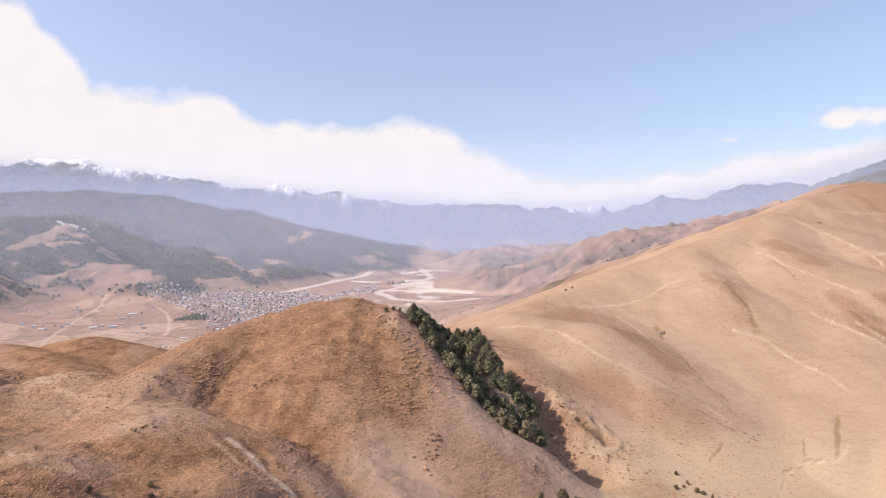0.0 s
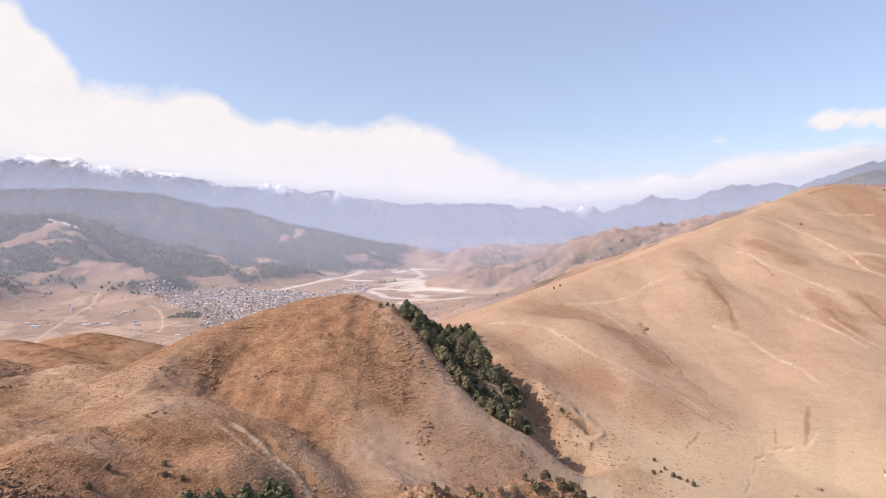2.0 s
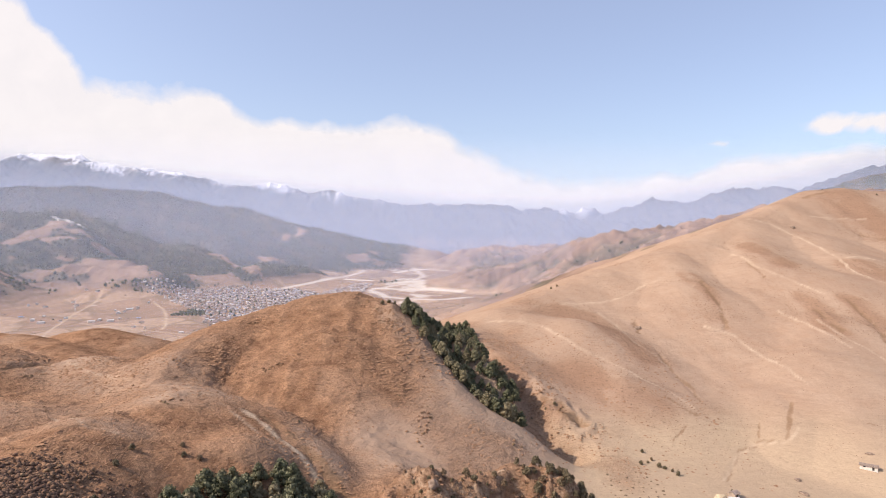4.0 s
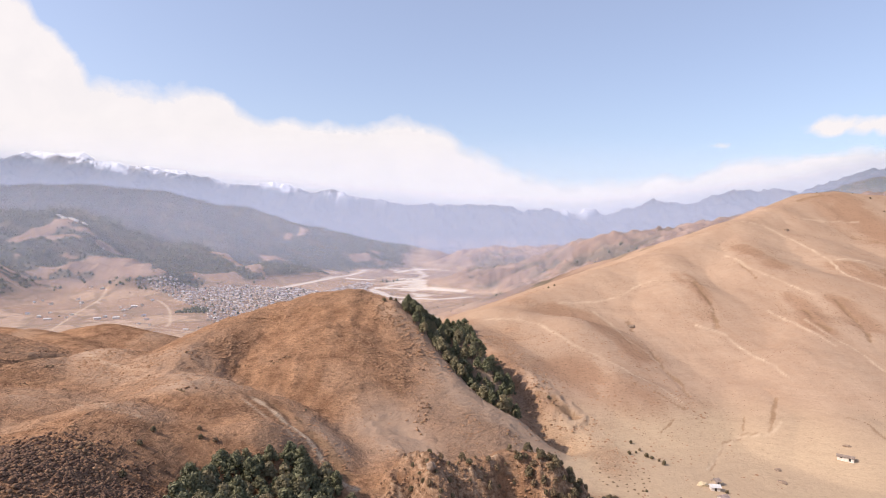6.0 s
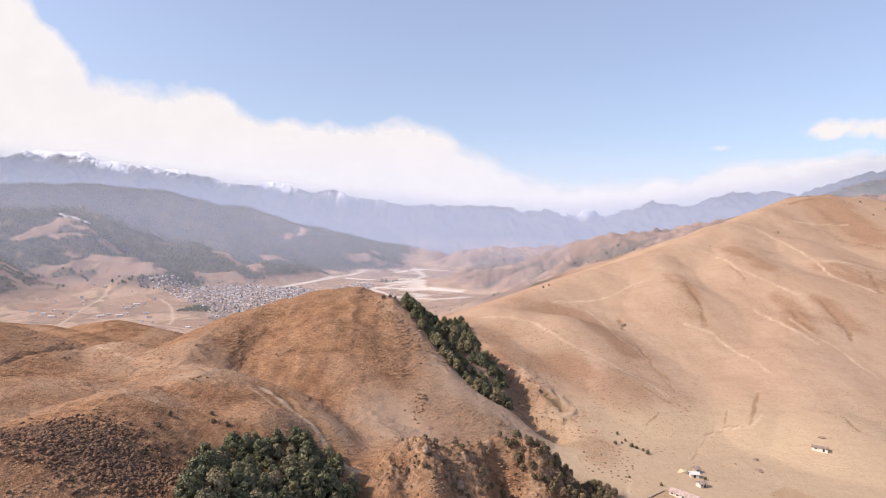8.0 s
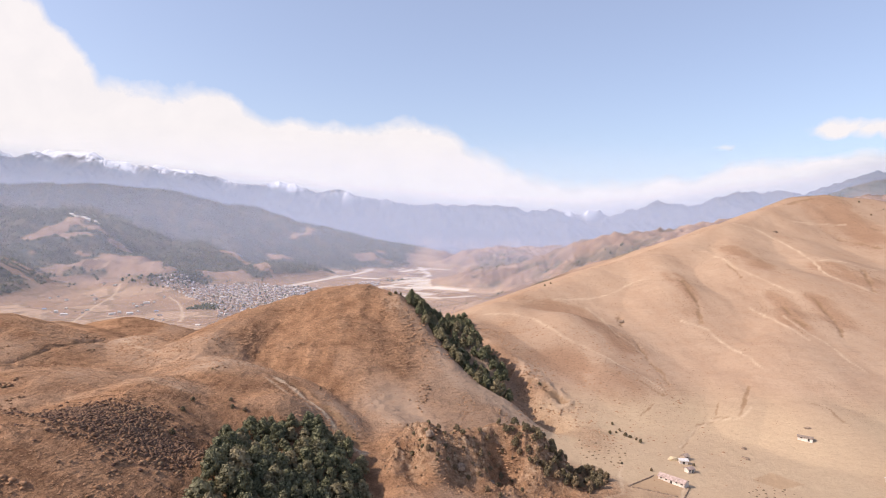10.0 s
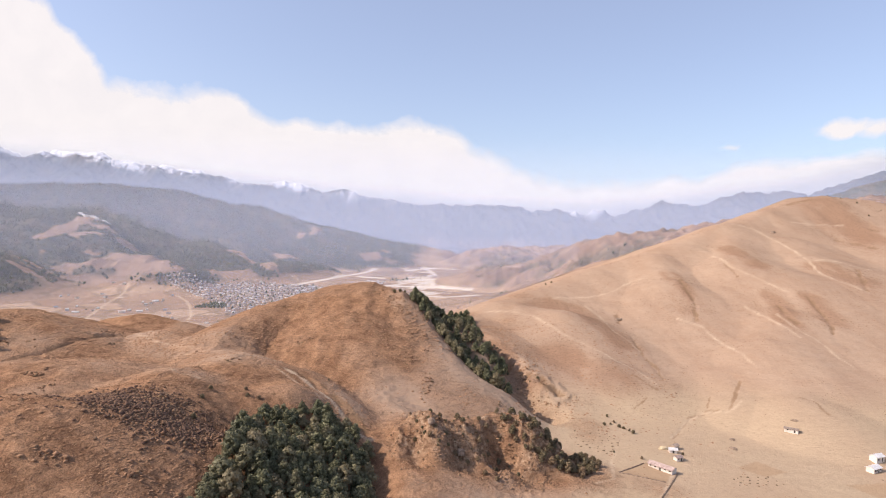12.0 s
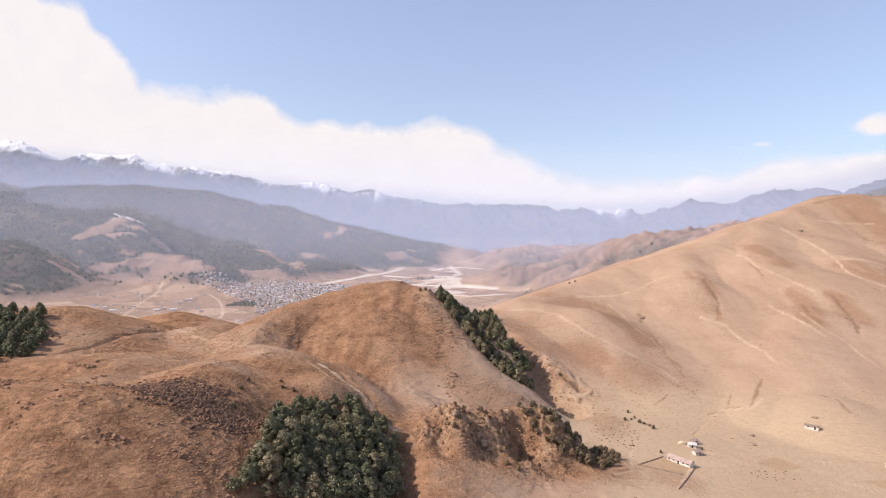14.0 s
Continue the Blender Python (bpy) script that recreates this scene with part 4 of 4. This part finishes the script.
many("crag_rubble", "broken brown rock and rubble on the crag", "rubble", np.stack([qx, qy, height(qx, qy) - 0.1, size, size * rs.uniform(0.7, 1.3, len(qx)), rs.uniform(0, 6.3, len(qx))], -1),
     [lump(120 + i, 5, ((0.9, 0.0), (0.8, 0.6))) for i in range(4)], island_material("rubble", ((0.15, 0.085, 0.052), (0.23, 0.14, 0.084), (0.31, 0.20, 0.125))))
n = 60000
hx, hy = rs.uniform(-230, 110, n), rs.uniform(70, 360, n)
patch = fbm(hx, hy, 26, 151, 3) + 0.4 * fbm(hx, hy, 6, 153, 2) - 0.32 + 0.22 * (1 - smooth01(hy, 120, 200)) * (hx < -30)
for px, py, r in SCRUB:
    patch = np.maximum(patch, 0.75 - np.hypot(hx - px, hy - py) / r + 0.5 * fbm(hx, hy, 7, 155, 2))
keep = (patch > 0.25 + 0.6 * rs.uniform(0, 1, n)) & (hx < 85) & (np.abs(hx) < 0.76 * (hy + 110))
hx, hy = hx[keep], hy[keep]
size = rs.uniform(0.3, 0.9, len(hx))
many("heath_scrub", "low dark brown scrub in patches on the slopes", "scrub", np.stack([hx, hy, height(hx, hy) - 0.05, size, size * rs.uniform(0.6, 1.1, len(hx)), rs.uniform(0, 6.3, len(hx))], -1),
     [lump(90 + i, 6, ((0.8, 0.0), (1.0, 0.4))) for i in range(4)], island_material("heath", ((0.17, 0.095, 0.058), (0.26, 0.145, 0.085), (0.35, 0.205, 0.12), (0.20, 0.135, 0.075))))

n = 9000
kx, ky = rs.normal(-91, 13, n), rs.normal(117, 10, n)
keep = (fbm(kx, ky, 12, 157, 3) + 0.35 > rs.uniform(-0.3, 0.9, n)) & (kx < -66)
kx, ky = kx[keep], ky[keep]
size = rs.uniform(0.25, 0.75, len(kx))
many("bramble_scrub", "dense dark purple-brown scrub on the face of the knoll", "scrub", np.stack([kx, ky, height(kx, ky) - 0.05, size, size * rs.uniform(0.7, 1.2, len(kx)), rs.uniform(0, 6.3, len(kx))], -1),
     [lump(130 + i, 6, ((0.8, 0.0), (1.0, 0.4))) for i in range(4)], island_material("bramble", ((0.11, 0.065, 0.048), (0.17, 0.10, 0.066), (0.23, 0.14, 0.085))))
n = 70000
ux, uy = rs.uniform(70, 640, n), 250 + 530 * rs.uniform(0, 1, n)
dense = np.zeros(n)
for half, soft_edge, nodes in BROWN:
    dense = np.maximum(dense, band(ux, uy, nodes, half, soft_edge * 1.4))
patch = fbm(ux, uy, 24, 171, 3) + 0.5 * fbm(ux, uy, 6, 173, 2)
keep = (rs.uniform(0, 1, n) < 0.60 * smooth01(patch, -0.2, 0.6) + 0.9 * dense * smooth01(patch, -0.4, 0.3)) & (ux < 0.78 * (uy + 110))
ux, uy = ux[keep], uy[keep]
size = rs.uniform(0.14, 0.42, len(ux)) * (0.7 + 0.0016 * uy)
many("hill_tufts", "scattered brown tufts of dry grass on the long ridge", "grass", np.stack([ux, uy, height(ux, uy) - 0.05, size, size * rs.uniform(0.5, 1.0, len(ux)), rs.uniform(0, 6.3, len(ux))], -1),
     [lump(180 + i, 5, ((1.0, 0.0),)) for i in range(4)], island_material("hill_tuft", ((0.20, 0.12, 0.075), (0.27, 0.165, 0.10), (0.34, 0.215, 0.135))))

WOOD = island_material("far_wood", ((0.042, 0.054, 0.033), (0.080, 0.090, 0.052), (0.125, 0.12, 0.07)))
n = 90000
wx, wy = rs.uniform(-2600, 1500, n), 1100 + 2500 * rs.uniform(0, 1, n) ** 1.3
wz = height(wx, wy)
keep = (np.abs(wx) < 0.8 * (wy + 150)) & (rs.uniform(0, 1, n) < forest_cover(wx, wy, wz) * np.where(wx > 60, 0.10, 0.9))
wx, wy, wz = wx[keep][:18000], wy[keep][:18000], wz[keep][:18000]
size = rs.uniform(2.4, 4.6, len(wx))
far_trees = np.stack([wx, wy, wz - 0.5, size, size * rs.uniform(1.4, 2.6, len(wx)), rs.uniform(0, 6.3, len(wx))], -1)
many("far_woods", "dark green woods on the far slopes", "woods", far_trees, [lump(40 + i, 5, ((0.7, 0.0), (1.0, 0.45))) for i in range(4)], WOOD)


# ---- buildings ----
WALL_WHITE = mottled("whitewash", (0.64, 0.57, 0.50), (0.80, 0.74, 0.66), 0.6, 0.9, 0.0, 0.25)
WALL_EARTH = mottled("earth_wall", (0.42, 0.33, 0.25), (0.52, 0.42, 0.33), 0.6, 0.95, 0.0, 0.35)
ROOF_GREY = mottled("slate_roof", (0.26, 0.19, 0.165), (0.42, 0.32, 0.28), 0.8, 0.75, 0.0, 0.5)
ROOF_TIN = mottled("tin_roof", (0.62, 0.59, 0.57), (0.76, 0.73, 0.71), 0.8, 0.45, 0.0, 0.4)
ROOF_BLUE = mottled("blue_tin_roof", (0.24, 0.33, 0.52), (0.32, 0.41, 0.60), 0.8, 0.5, 0.0, 0.4)
ROOF_WOOD = mottled("shingle_roof", (0.22, 0.165, 0.13), (0.36, 0.28, 0.23), 0.8, 0.9, 0.0, 0.4)
OPENING = mottled("dark_opening", (0.045, 0.038, 0.032), (0.06, 0.05, 0.045), 1.0, 0.6)
THATCH = mottled("straw", (0.55, 0.43, 0.27), (0.64, 0.51, 0.33), 1.2, 1.0, 0.05)
STONE = mottled("rubble_stone", (0.20, 0.14, 0.10), (0.36, 0.26, 0.19), 1.1, 0.95, 0.06)


def box(x0, x1, y0, y1, z0, z1):
    bm = bmesh.new()
    bmesh.ops.create_cube(bm, size=1, matrix=Matrix.Translation(((x0 + x1) / 2, (y0 + y1) / 2, (z0 + z1) / 2)) @ Matrix.Diagonal((x1 - x0, y1 - y0, z1 - z0, 1)))
    return bm


def building(name, long, deep, eaves, rise, wall, roof, label, group="", doors=1, windows=2, category="house", thick=0.18, over=0.45):
    """A house with gabled walls, a pitched roof with eaves, doors and windows."""
    root = new(name)
    a, b = long / 2, deep / 2
    g = [(-a, -b, -1.2), (a, -b, -1.2), (a, b, -1.2), (-a, b, -1.2), (-a, -b, eaves), (a, -b, eaves), (a, b, eaves), (-a, b, eaves), (-a, 0, eaves + rise), (a, 0, eaves + rise)]
    raw("wall", g, [(0, 1, 5, 4), (1, 2, 6, 9, 5), (2, 3, 7, 6), (3, 0, 4, 8, 7), (0, 3, 2, 1)], wall, root)
    k = rise / b
    for sy in (-1, 1):
        e, lo, hi = sy * (b + over), eaves - over * k + 0.05, eaves + rise + 0.05
        v = [(-a - over, e, lo), (a + over, e, lo), (a + over, 0, hi), (-a - over, 0, hi)]
        v += [(x, y, z + thick) for x, y, z in v]
        f = [(0, 1, 2, 3), (7, 6, 5, 4), (0, 4, 5, 1), (1, 5, 6, 2), (2, 6, 7, 3), (3, 7, 4, 0)]
        raw("roof", v, f, roof, root)
    spots = windows + doors
    for i in range(spots):
        x = -a + long * (i + 0.5) / spots
        if i == spots // 2 and doors:
            part("door", box(x - 0.45, x + 0.45, -b - 0.04, -b + 0.1, 0.0, 1.95), OPENING, root)
        else:
            part("window", box(x - 0.5, x + 0.5, -b - 0.03, -b + 0.1, 0.9, 1.9), OPENING, root)
    return tagged(root, label, category, group)


def settle(ob, x, y, turn, sink=0.0):
    ob.matrix_basis = pose(x, y, ground_at(x, y) - sink, 0, 0, turn)
    return ob


# the farm in the basin
settle(building("farmhouse", 12.5, 3.9, 1.8, 1.0, WALL_WHITE, ROOF_GREY, "long whitewashed farmhouse with a grey roof", "farm buildings", 1, 4), 118.5, 191.5, -52)
settle(building("farm_shed", 3.6, 2.8, 1.8, 0.7, WALL_WHITE, ROOF_GREY, "small whitewashed shed beside the farmhouse", "farm buildings", 1, 1, "shed"), 132, 205, 20)
settle(building("farm_shed", 3.4, 2.7, 1.8, 0.7, WALL_EARTH, ROOF_WOOD, "small earth-walled shed with a brown roof", "farm buildings", 1, 0, "shed"), 138, 223, 30)
settle(building("farm_shed", 3.8, 2.7, 1.7, 0.7, WALL_WHITE, ROOF_TIN, "small white shed with a tin roof", "farm buildings", 1, 0, "shed"), 134, 216, -10)
settle(building("field_barn", 7.0, 2.6, 1.7, 0.6, WALL_WHITE, ROOF_WOOD, "low field barn with pale walls and a brown roof", "field barns", 1, 1, "barn"), 214, 243.5, -40)
settle(building("house", 6.5, 4.0, 2.2, 1.0, WALL_WHITE, ROOF_TIN, "white house with a pale tin roof by the fields", "houses by the fields", 1, 3), 233, 205, 25)
settle(building("house", 6.0, 4.0, 2.6, 1.0, WALL_WHITE, ROOF_TIN, "small white house with a pale tin roof", "houses by the fields", 1, 1), 243, 216, 20)


def heap(name, x, y, wide, high, material, label, category, seed, deep=1.0):
    bm = bmesh.new()
    bmesh.ops.create_icosphere(bm, subdivisions=3, radius=1)
    for v in bm.verts:
        k = 1 + 0.35 * noise.noise(v.co * 1.7 + Vector((seed, 0, 0))) + 0.15 * noise.noise(v.co * 5 + Vector((0, seed, 0)))
        v.co = Vector((v.co.x * wide * k, v.co.y * wide * deep * k, max(-0.4, v.co.z * high * k)))
    me = bpy.data.meshes.new(name)
    bm.to_mesh(me)
    bm.free()
    me.materials.append(material)
    ob = new(name, me)
    ob.matrix_basis = pose(x, y, ground_at(x, y) + 0.05, 0, 0, seed * 40)
    return tagged(ob, label, category)


heap("straw_heap", 131, 221, 3.2, 1.2, THATCH, "pale yellow straw heap beside the farm", "straw heap", 1, 0.6)
heap("stone_heap", 180, 244, 1.6, 0.8, STONE, "low heap of dark field stones", "stone heap", 2)
heap("stone_heap", 173, 229, 2.6, 0.9, STONE, "low heap of dark field stones in the grass", "stone heap", 3, 0.6)
heap("stone_heap", 221, 252, 2.0, 0.7, STONE, "low heap of dark field stones", "stone heap", 4, 0.5)
heap("boulder", 176, 434, 3.0, 2.0, STONE, "dark rock outcrop in a hillside hollow", "rock", 5)
heap("boulder", 442, 655, 3.0, 2.0, STONE, "dark rock outcrop on the long ridge", "rock", 6)
for i, (x, y, r) in enumerate(((7, 165, 2.6), (20, 166, 3.0), (33, 169, 2.2))):
    heap("boulder", x, y, r * 0.62, r * 0.75, STONE, "brown rock breaking out of the crag", "rock", 7 + i)

# a low earth wall round the farm's field
for (x0, y0), (x1, y1) in (((95, 184), (112, 198)), ((95, 184), (114, 176)), ((105, 158), (124, 187))):
    n = int(math.hypot(x1 - x0, y1 - y0) / 1.0)
    vs, fs = [], []
    for i in range(n + 1):
        x, y = x0 + (x1 - x0) * i / n, y0 + (y1 - y0) * i / n
        z = ground_at(x, y)
        nx, ny = -(y1 - y0), x1 - x0
        l = math.hypot(nx, ny)
        nx, ny = nx / l * 0.3, ny / l * 0.3
        h = 0.42 + 0.15 * math.sin(i * 1.7)
        vs += [(x - nx, y - ny, z - 0.3), (x - nx * 0.7, y - ny * 0.7, z + h), (x + nx * 0.7, y + ny * 0.7, z + h), (x + nx, y + ny, z - 0.3)]
        if i:
            b = (i - 1) * 4
            fs += [(b, b + 1, b + 5, b + 4), (b + 1, b + 2, b + 6, b + 5), (b + 2, b + 3, b + 7, b + 6)]
    tagged(raw("field_wall", vs, fs, STONE), "low earth and stone wall round a ploughed field", "wall", "field walls")

# shrubs that stand alone
LONE = [(115, 267), (117, 260), (114, 257), (118, 253), (122, 248), (123, 244), (101, 210), (140, 228), (138, 213), (113, 203), (110, 255), (120, 251), (-85, 162), (-71, 166), (-66, 166), (-44, 215), (-73, 170), 
        (56, 351), (58, 346), (74, 300), (80, 304), (66, 298), (30, 160), (35, 158), (-80, 130), (-84, 150), (10, 158), (140, 545), (133, 540), (556, 768), (566, 771), (573, 766), (588, 770), (600, 760), (560, 750), (612, 742), (630, 720), (598, 700), (640, 700), (655, 730), (585, 735)]
for x, y in LONE:
    plant(SHRUBS, x, y, tree_rnd.uniform(0.3, 0.65), "lone shrubs")

# the town on the valley floor
TOWN = [(-690, 1590), (-620, 1640), (-507, 1758), (-325, 1750), (-210, 1600), (-150, 1300), (-180, 1080), (-370, 1100), (-421, 1244), (-582, 1486)]
KINDS = [building("house", 10.5, 7.5, 4.6, 1.7, WALL_WHITE, ROOF_GREY, "two-storey whitewashed town house with a grey roof", "town houses", 1, 3),
         building("house", 9.0, 7.0, 4.8, 1.5, WALL_EARTH, ROOF_WOOD, "earth-walled town house with a shingle roof", "town houses", 1, 2),
         building("house", 12.5, 8.0, 4.4, 1.4, WALL_WHITE, ROOF_TIN, "white town house with a bright tin roof", "town houses", 1, 4),
         building("house", 9.5, 7.0, 4.6, 1.4, WALL_WHITE, ROOF_BLUE, "white town house with a blue tin roof", "town houses", 1, 2),
         building("house", 14.0, 7.0, 3.4, 1.5, WALL_EARTH, ROOF_GREY, "long earth-walled town house with a grey roof", "town houses", 1, 4)]
town_rnd = random.Random(17)
spots = scatter(TOWN, 9.6, 6, 30000) + scatter([(-240, 1650), (-170, 1950), (-110, 1950), (-130, 1700)], 11, 8, 2000)
spots.sort(key=lambda q: q[1])


def house_at(x, y, kinds=KINDS, scale=1.0, group="town houses"):
    src = kinds[town_rnd.choices(range(len(kinds)), (4, 6, 3, 2, 5))[0]]
    ob = copy_thing(src, pose(x, y, ground_at(x, y), 0, 0, town_rnd.choice((12, 102, -78, -168)) + town_rnd.gauss(0, 9)))
    k = scale * town_rnd.uniform(0.45, 0.8)
    ob.scale = (k * 1.15, k, k * 0.85)
    return tagged(ob, group=group)


for x, y in spots[:150]:
    house_at(x, y)
FARMS = [(-749, 1191), (-705, 1153), (-717, 1209), (-669, 1118), (-652, 1149), (-661, 1183), (-587, 1132), (-585, 1157), (-557, 1141), (-557, 1175), (-834, 1386), (-794, 1348), (-835, 1357), (-778, 1429), (-742, 1374), (-620, 1295), (-594, 1277), (-598, 1311), (-593, 1338), (-519, 1172), (-493, 1124), (-594, 1253), (-485, 1072), (-460, 1059), (-379, 930), (-379, 1007), (-807, 1544), (-769, 1523), (-608, 1431)]
for x, y in FARMS:
    tagged(house_at(x, y, [KINDS[i] for i in (2, 0, 2, 3, 2)], 1.1), group="valley farms")
# the white monastery on its wooded knoll
for x, y in ((-1176, 2150), (-1190, 2160), (-1160, 2140), (-1205, 2150), (-1150, 2165), (-1225, 2165), (-1130, 2130), (-1240, 2180), (-1110, 2120)):
    ob = copy_thing(KINDS[2], pose(x, y, ground_at(x, y), 0, 0, town_rnd.uniform(0, 180)))
    ob.scale = (1.1, 1.1, 1.3)
    tagged(ob, "white monastery building on a wooded knoll", group="monastery buildings")
rest = spots[150:]
block = ([(-1, -0.7, -0.3), (1, -0.7, -0.3), (1, 0.7, -0.3), (-1, 0.7, -0.3), (-1, -0.7, 1), (1, -0.7, 1), (1, 0.7, 1), (-1, 0.7, 1)],
         [(0, 1, 5, 4), (1, 2, 6, 5), (2, 3, 7, 6), (3, 0, 4, 7)])
gable = ([(-1.1, -0.8, 0.95), (1.1, -0.8, 0.95), (1.1, 0.8, 0.95), (-1.1, 0.8, 0.95), (-1.1, 0, 1.4), (1.1, 0, 1.4)], [(0, 1, 5, 4), (2, 3, 4, 5), (1, 2, 5, 5), (3, 0, 4, 4)])
rows = np.array([(x, y, ground_at(x, y), town_rnd.uniform(2.0, 4.4), town_rnd.uniform(1.9, 3.4), radians(town_rnd.choice((12, 102)) + town_rnd.gauss(0, 9))) for x, y in rest])
gable = (gable[0], [(0, 1, 5), (0, 5, 4), (2, 3, 4), (2, 4, 5), (1, 2, 5), (3, 0, 4)])
block = (block[0], [t for q in block[1] for t in ((q[0], q[1], q[2]), (q[0], q[2], q[3]))])
many("far_town_walls", "pale walls of the town houses further off", "houses", rows, [block], island_material("town_wall", ((0.70, 0.64, 0.57), (0.36, 0.27, 0.21), (0.76, 0.70, 0.63), (0.30, 0.22, 0.17), (0.66, 0.60, 0.53))))
many("far_town_roofs", "grey, blue and tin roofs of the town further off", "roofs", rows, [gable],
     island_material("town_roof", ((0.30, 0.23, 0.19), (0.17, 0.125, 0.10), (0.70, 0.66, 0.63), (0.27, 0.27, 0.33), (0.40, 0.29, 0.23), (0.22, 0.17, 0.15), (0.60, 0.57, 0.57)), 0.9))
# poplars and orchards among the houses, and the grove beside the stream
gx, gy = [], []
for poly, gap, seed in ((TOWN, 24, 21), ([(-481, 1215), (-470, 1300), (-430, 1262), (-415, 1215)], 6, 22), ([(-700, 1625), (-835, 1960), (-770, 1970), (-660, 1900), (-630, 1700)], 9, 23)):
    for x, y in scatter(poly, gap, seed, 3000):
        gx.append(x + 5)
        gy.append(y + 4)
gx, gy = np.array(gx), np.array(gy)
size = rs.uniform(1.8, 3.4, len(gx))
many("valley_trees", "dark trees among the houses of the valley", "trees", np.stack([gx, gy, height(gx, gy) - 0.3, size, size * rs.uniform(1.6, 3.0, len(gx)), size], -1), [lump(60 + i, 6, ((0.6, 0.0), (1.0, 0.4))) for i in range(4)], WOOD)

# bare bushes and single trees along the field banks and the stream
n = 9000
bx, by = rs.uniform(-1100, 450, n), rs.uniform(700, 3000, n)
keep = (smooth01(fbm(bx, by, 60, 131, 3) + 0.5 * fbm(bx, by, 260, 133, 2), 0.15, 0.6) * 0.8 + 0.02 > rs.uniform(0, 1, n)) & (height(bx, by) < 175) & (gravel_cover(bx, by, height(bx, by)) < 0.2)
bx, by = bx[keep], by[keep]
size = rs.uniform(0.7, 2.2, len(bx))
many("field_bushes", "bare brown bushes and small trees along field banks", "bushes", np.stack([bx, by, height(bx, by) - 0.2, size, size * rs.uniform(1.0, 1.9, len(bx)), size], -1), [lump(70 + i, 5, ((0.7, 0.0), (1.0, 0.4))) for i in range(3)],
     island_material("bare_bush", ((0.10, 0.07, 0.05), (0.17, 0.12, 0.085), (0.09, 0.085, 0.05))))

# ---- small things in the basin and the valley ----
heaps = []
for poly, gap, seed in (([(84, 214), (100, 206), (112, 232), (104, 246), (88, 240)], 3.4, 31), ([(222, 178), (250, 182), (256, 200), (230, 196)], 3.2, 32), ([(148, 176), (172, 180), (170, 190), (150, 188)], 3.0, 33)):
    heaps += scatter(poly, gap, seed, 900)
hx, hy = np.array([h[0] for h in heaps]), np.array([h[1] for h in heaps])
size = rs.uniform(0.35, 0.7, len(hx))
many("manure_heaps", "small dark heaps dotted over the stubble fields", "heaps", np.stack([hx, hy, height(hx, hy) - 0.05, size, size * 0.9, size * 9], -1),
     [lump(80 + i, 6, ((1.0, 0.0), (0.7, 0.6))) for i in range(3)], island_material("manure", ((0.16, 0.11, 0.07), (0.26, 0.18, 0.11))))

STEEL = mottled("painted_steel", (0.66, 0.66, 0.68), (0.74, 0.74, 0.76), 0.5, 0.5)


def mast(x, y, tall):
    """A lattice radio mast: three legs with cross bars."""
    root = new("radio_mast")
    feet = [(math.cos(a) * 0.9, math.sin(a) * 0.9) for a in (0.3, 2.4, 4.5)]

    def bar(a, b, r, name):
        bm = bmesh.new()
        d = Vector(b) - Vector(a)
        bmesh.ops.create_cone(bm, segments=5, radius1=r, radius2=r, depth=d.length, matrix=Matrix.Translation((Vector(a) + Vector(b)) / 2) @ d.to_track_quat("Z", "Y").to_matrix().to_4x4())
        part(name, bm, STEEL, root)

    for fx, fy in feet:
        bar((fx, fy, -0.5), (fx * 0.25, fy * 0.25, tall), 0.14, "leg")
    for k in range(1, 9):
        q = 1 - 0.75 * k / 9
        for i in range(3):
            a, b = feet[i], feet[(i + 1) % 3]
            bar((a[0] * q, a[1] * q, tall * k / 9), (b[0] * q, b[1] * q, tall * k / 9), 0.07, "cross_bar")
    root.matrix_basis = pose(x, y, ground_at(x, y))
    return tagged(root, "tall pale lattice radio mast among the fields", "mast")


mast(-700, 1290, 26)

for o in KINDS + OAKS + SHRUBS:
    for c in (*o.children_recursive, o):
        bpy.data.objects.remove(c)
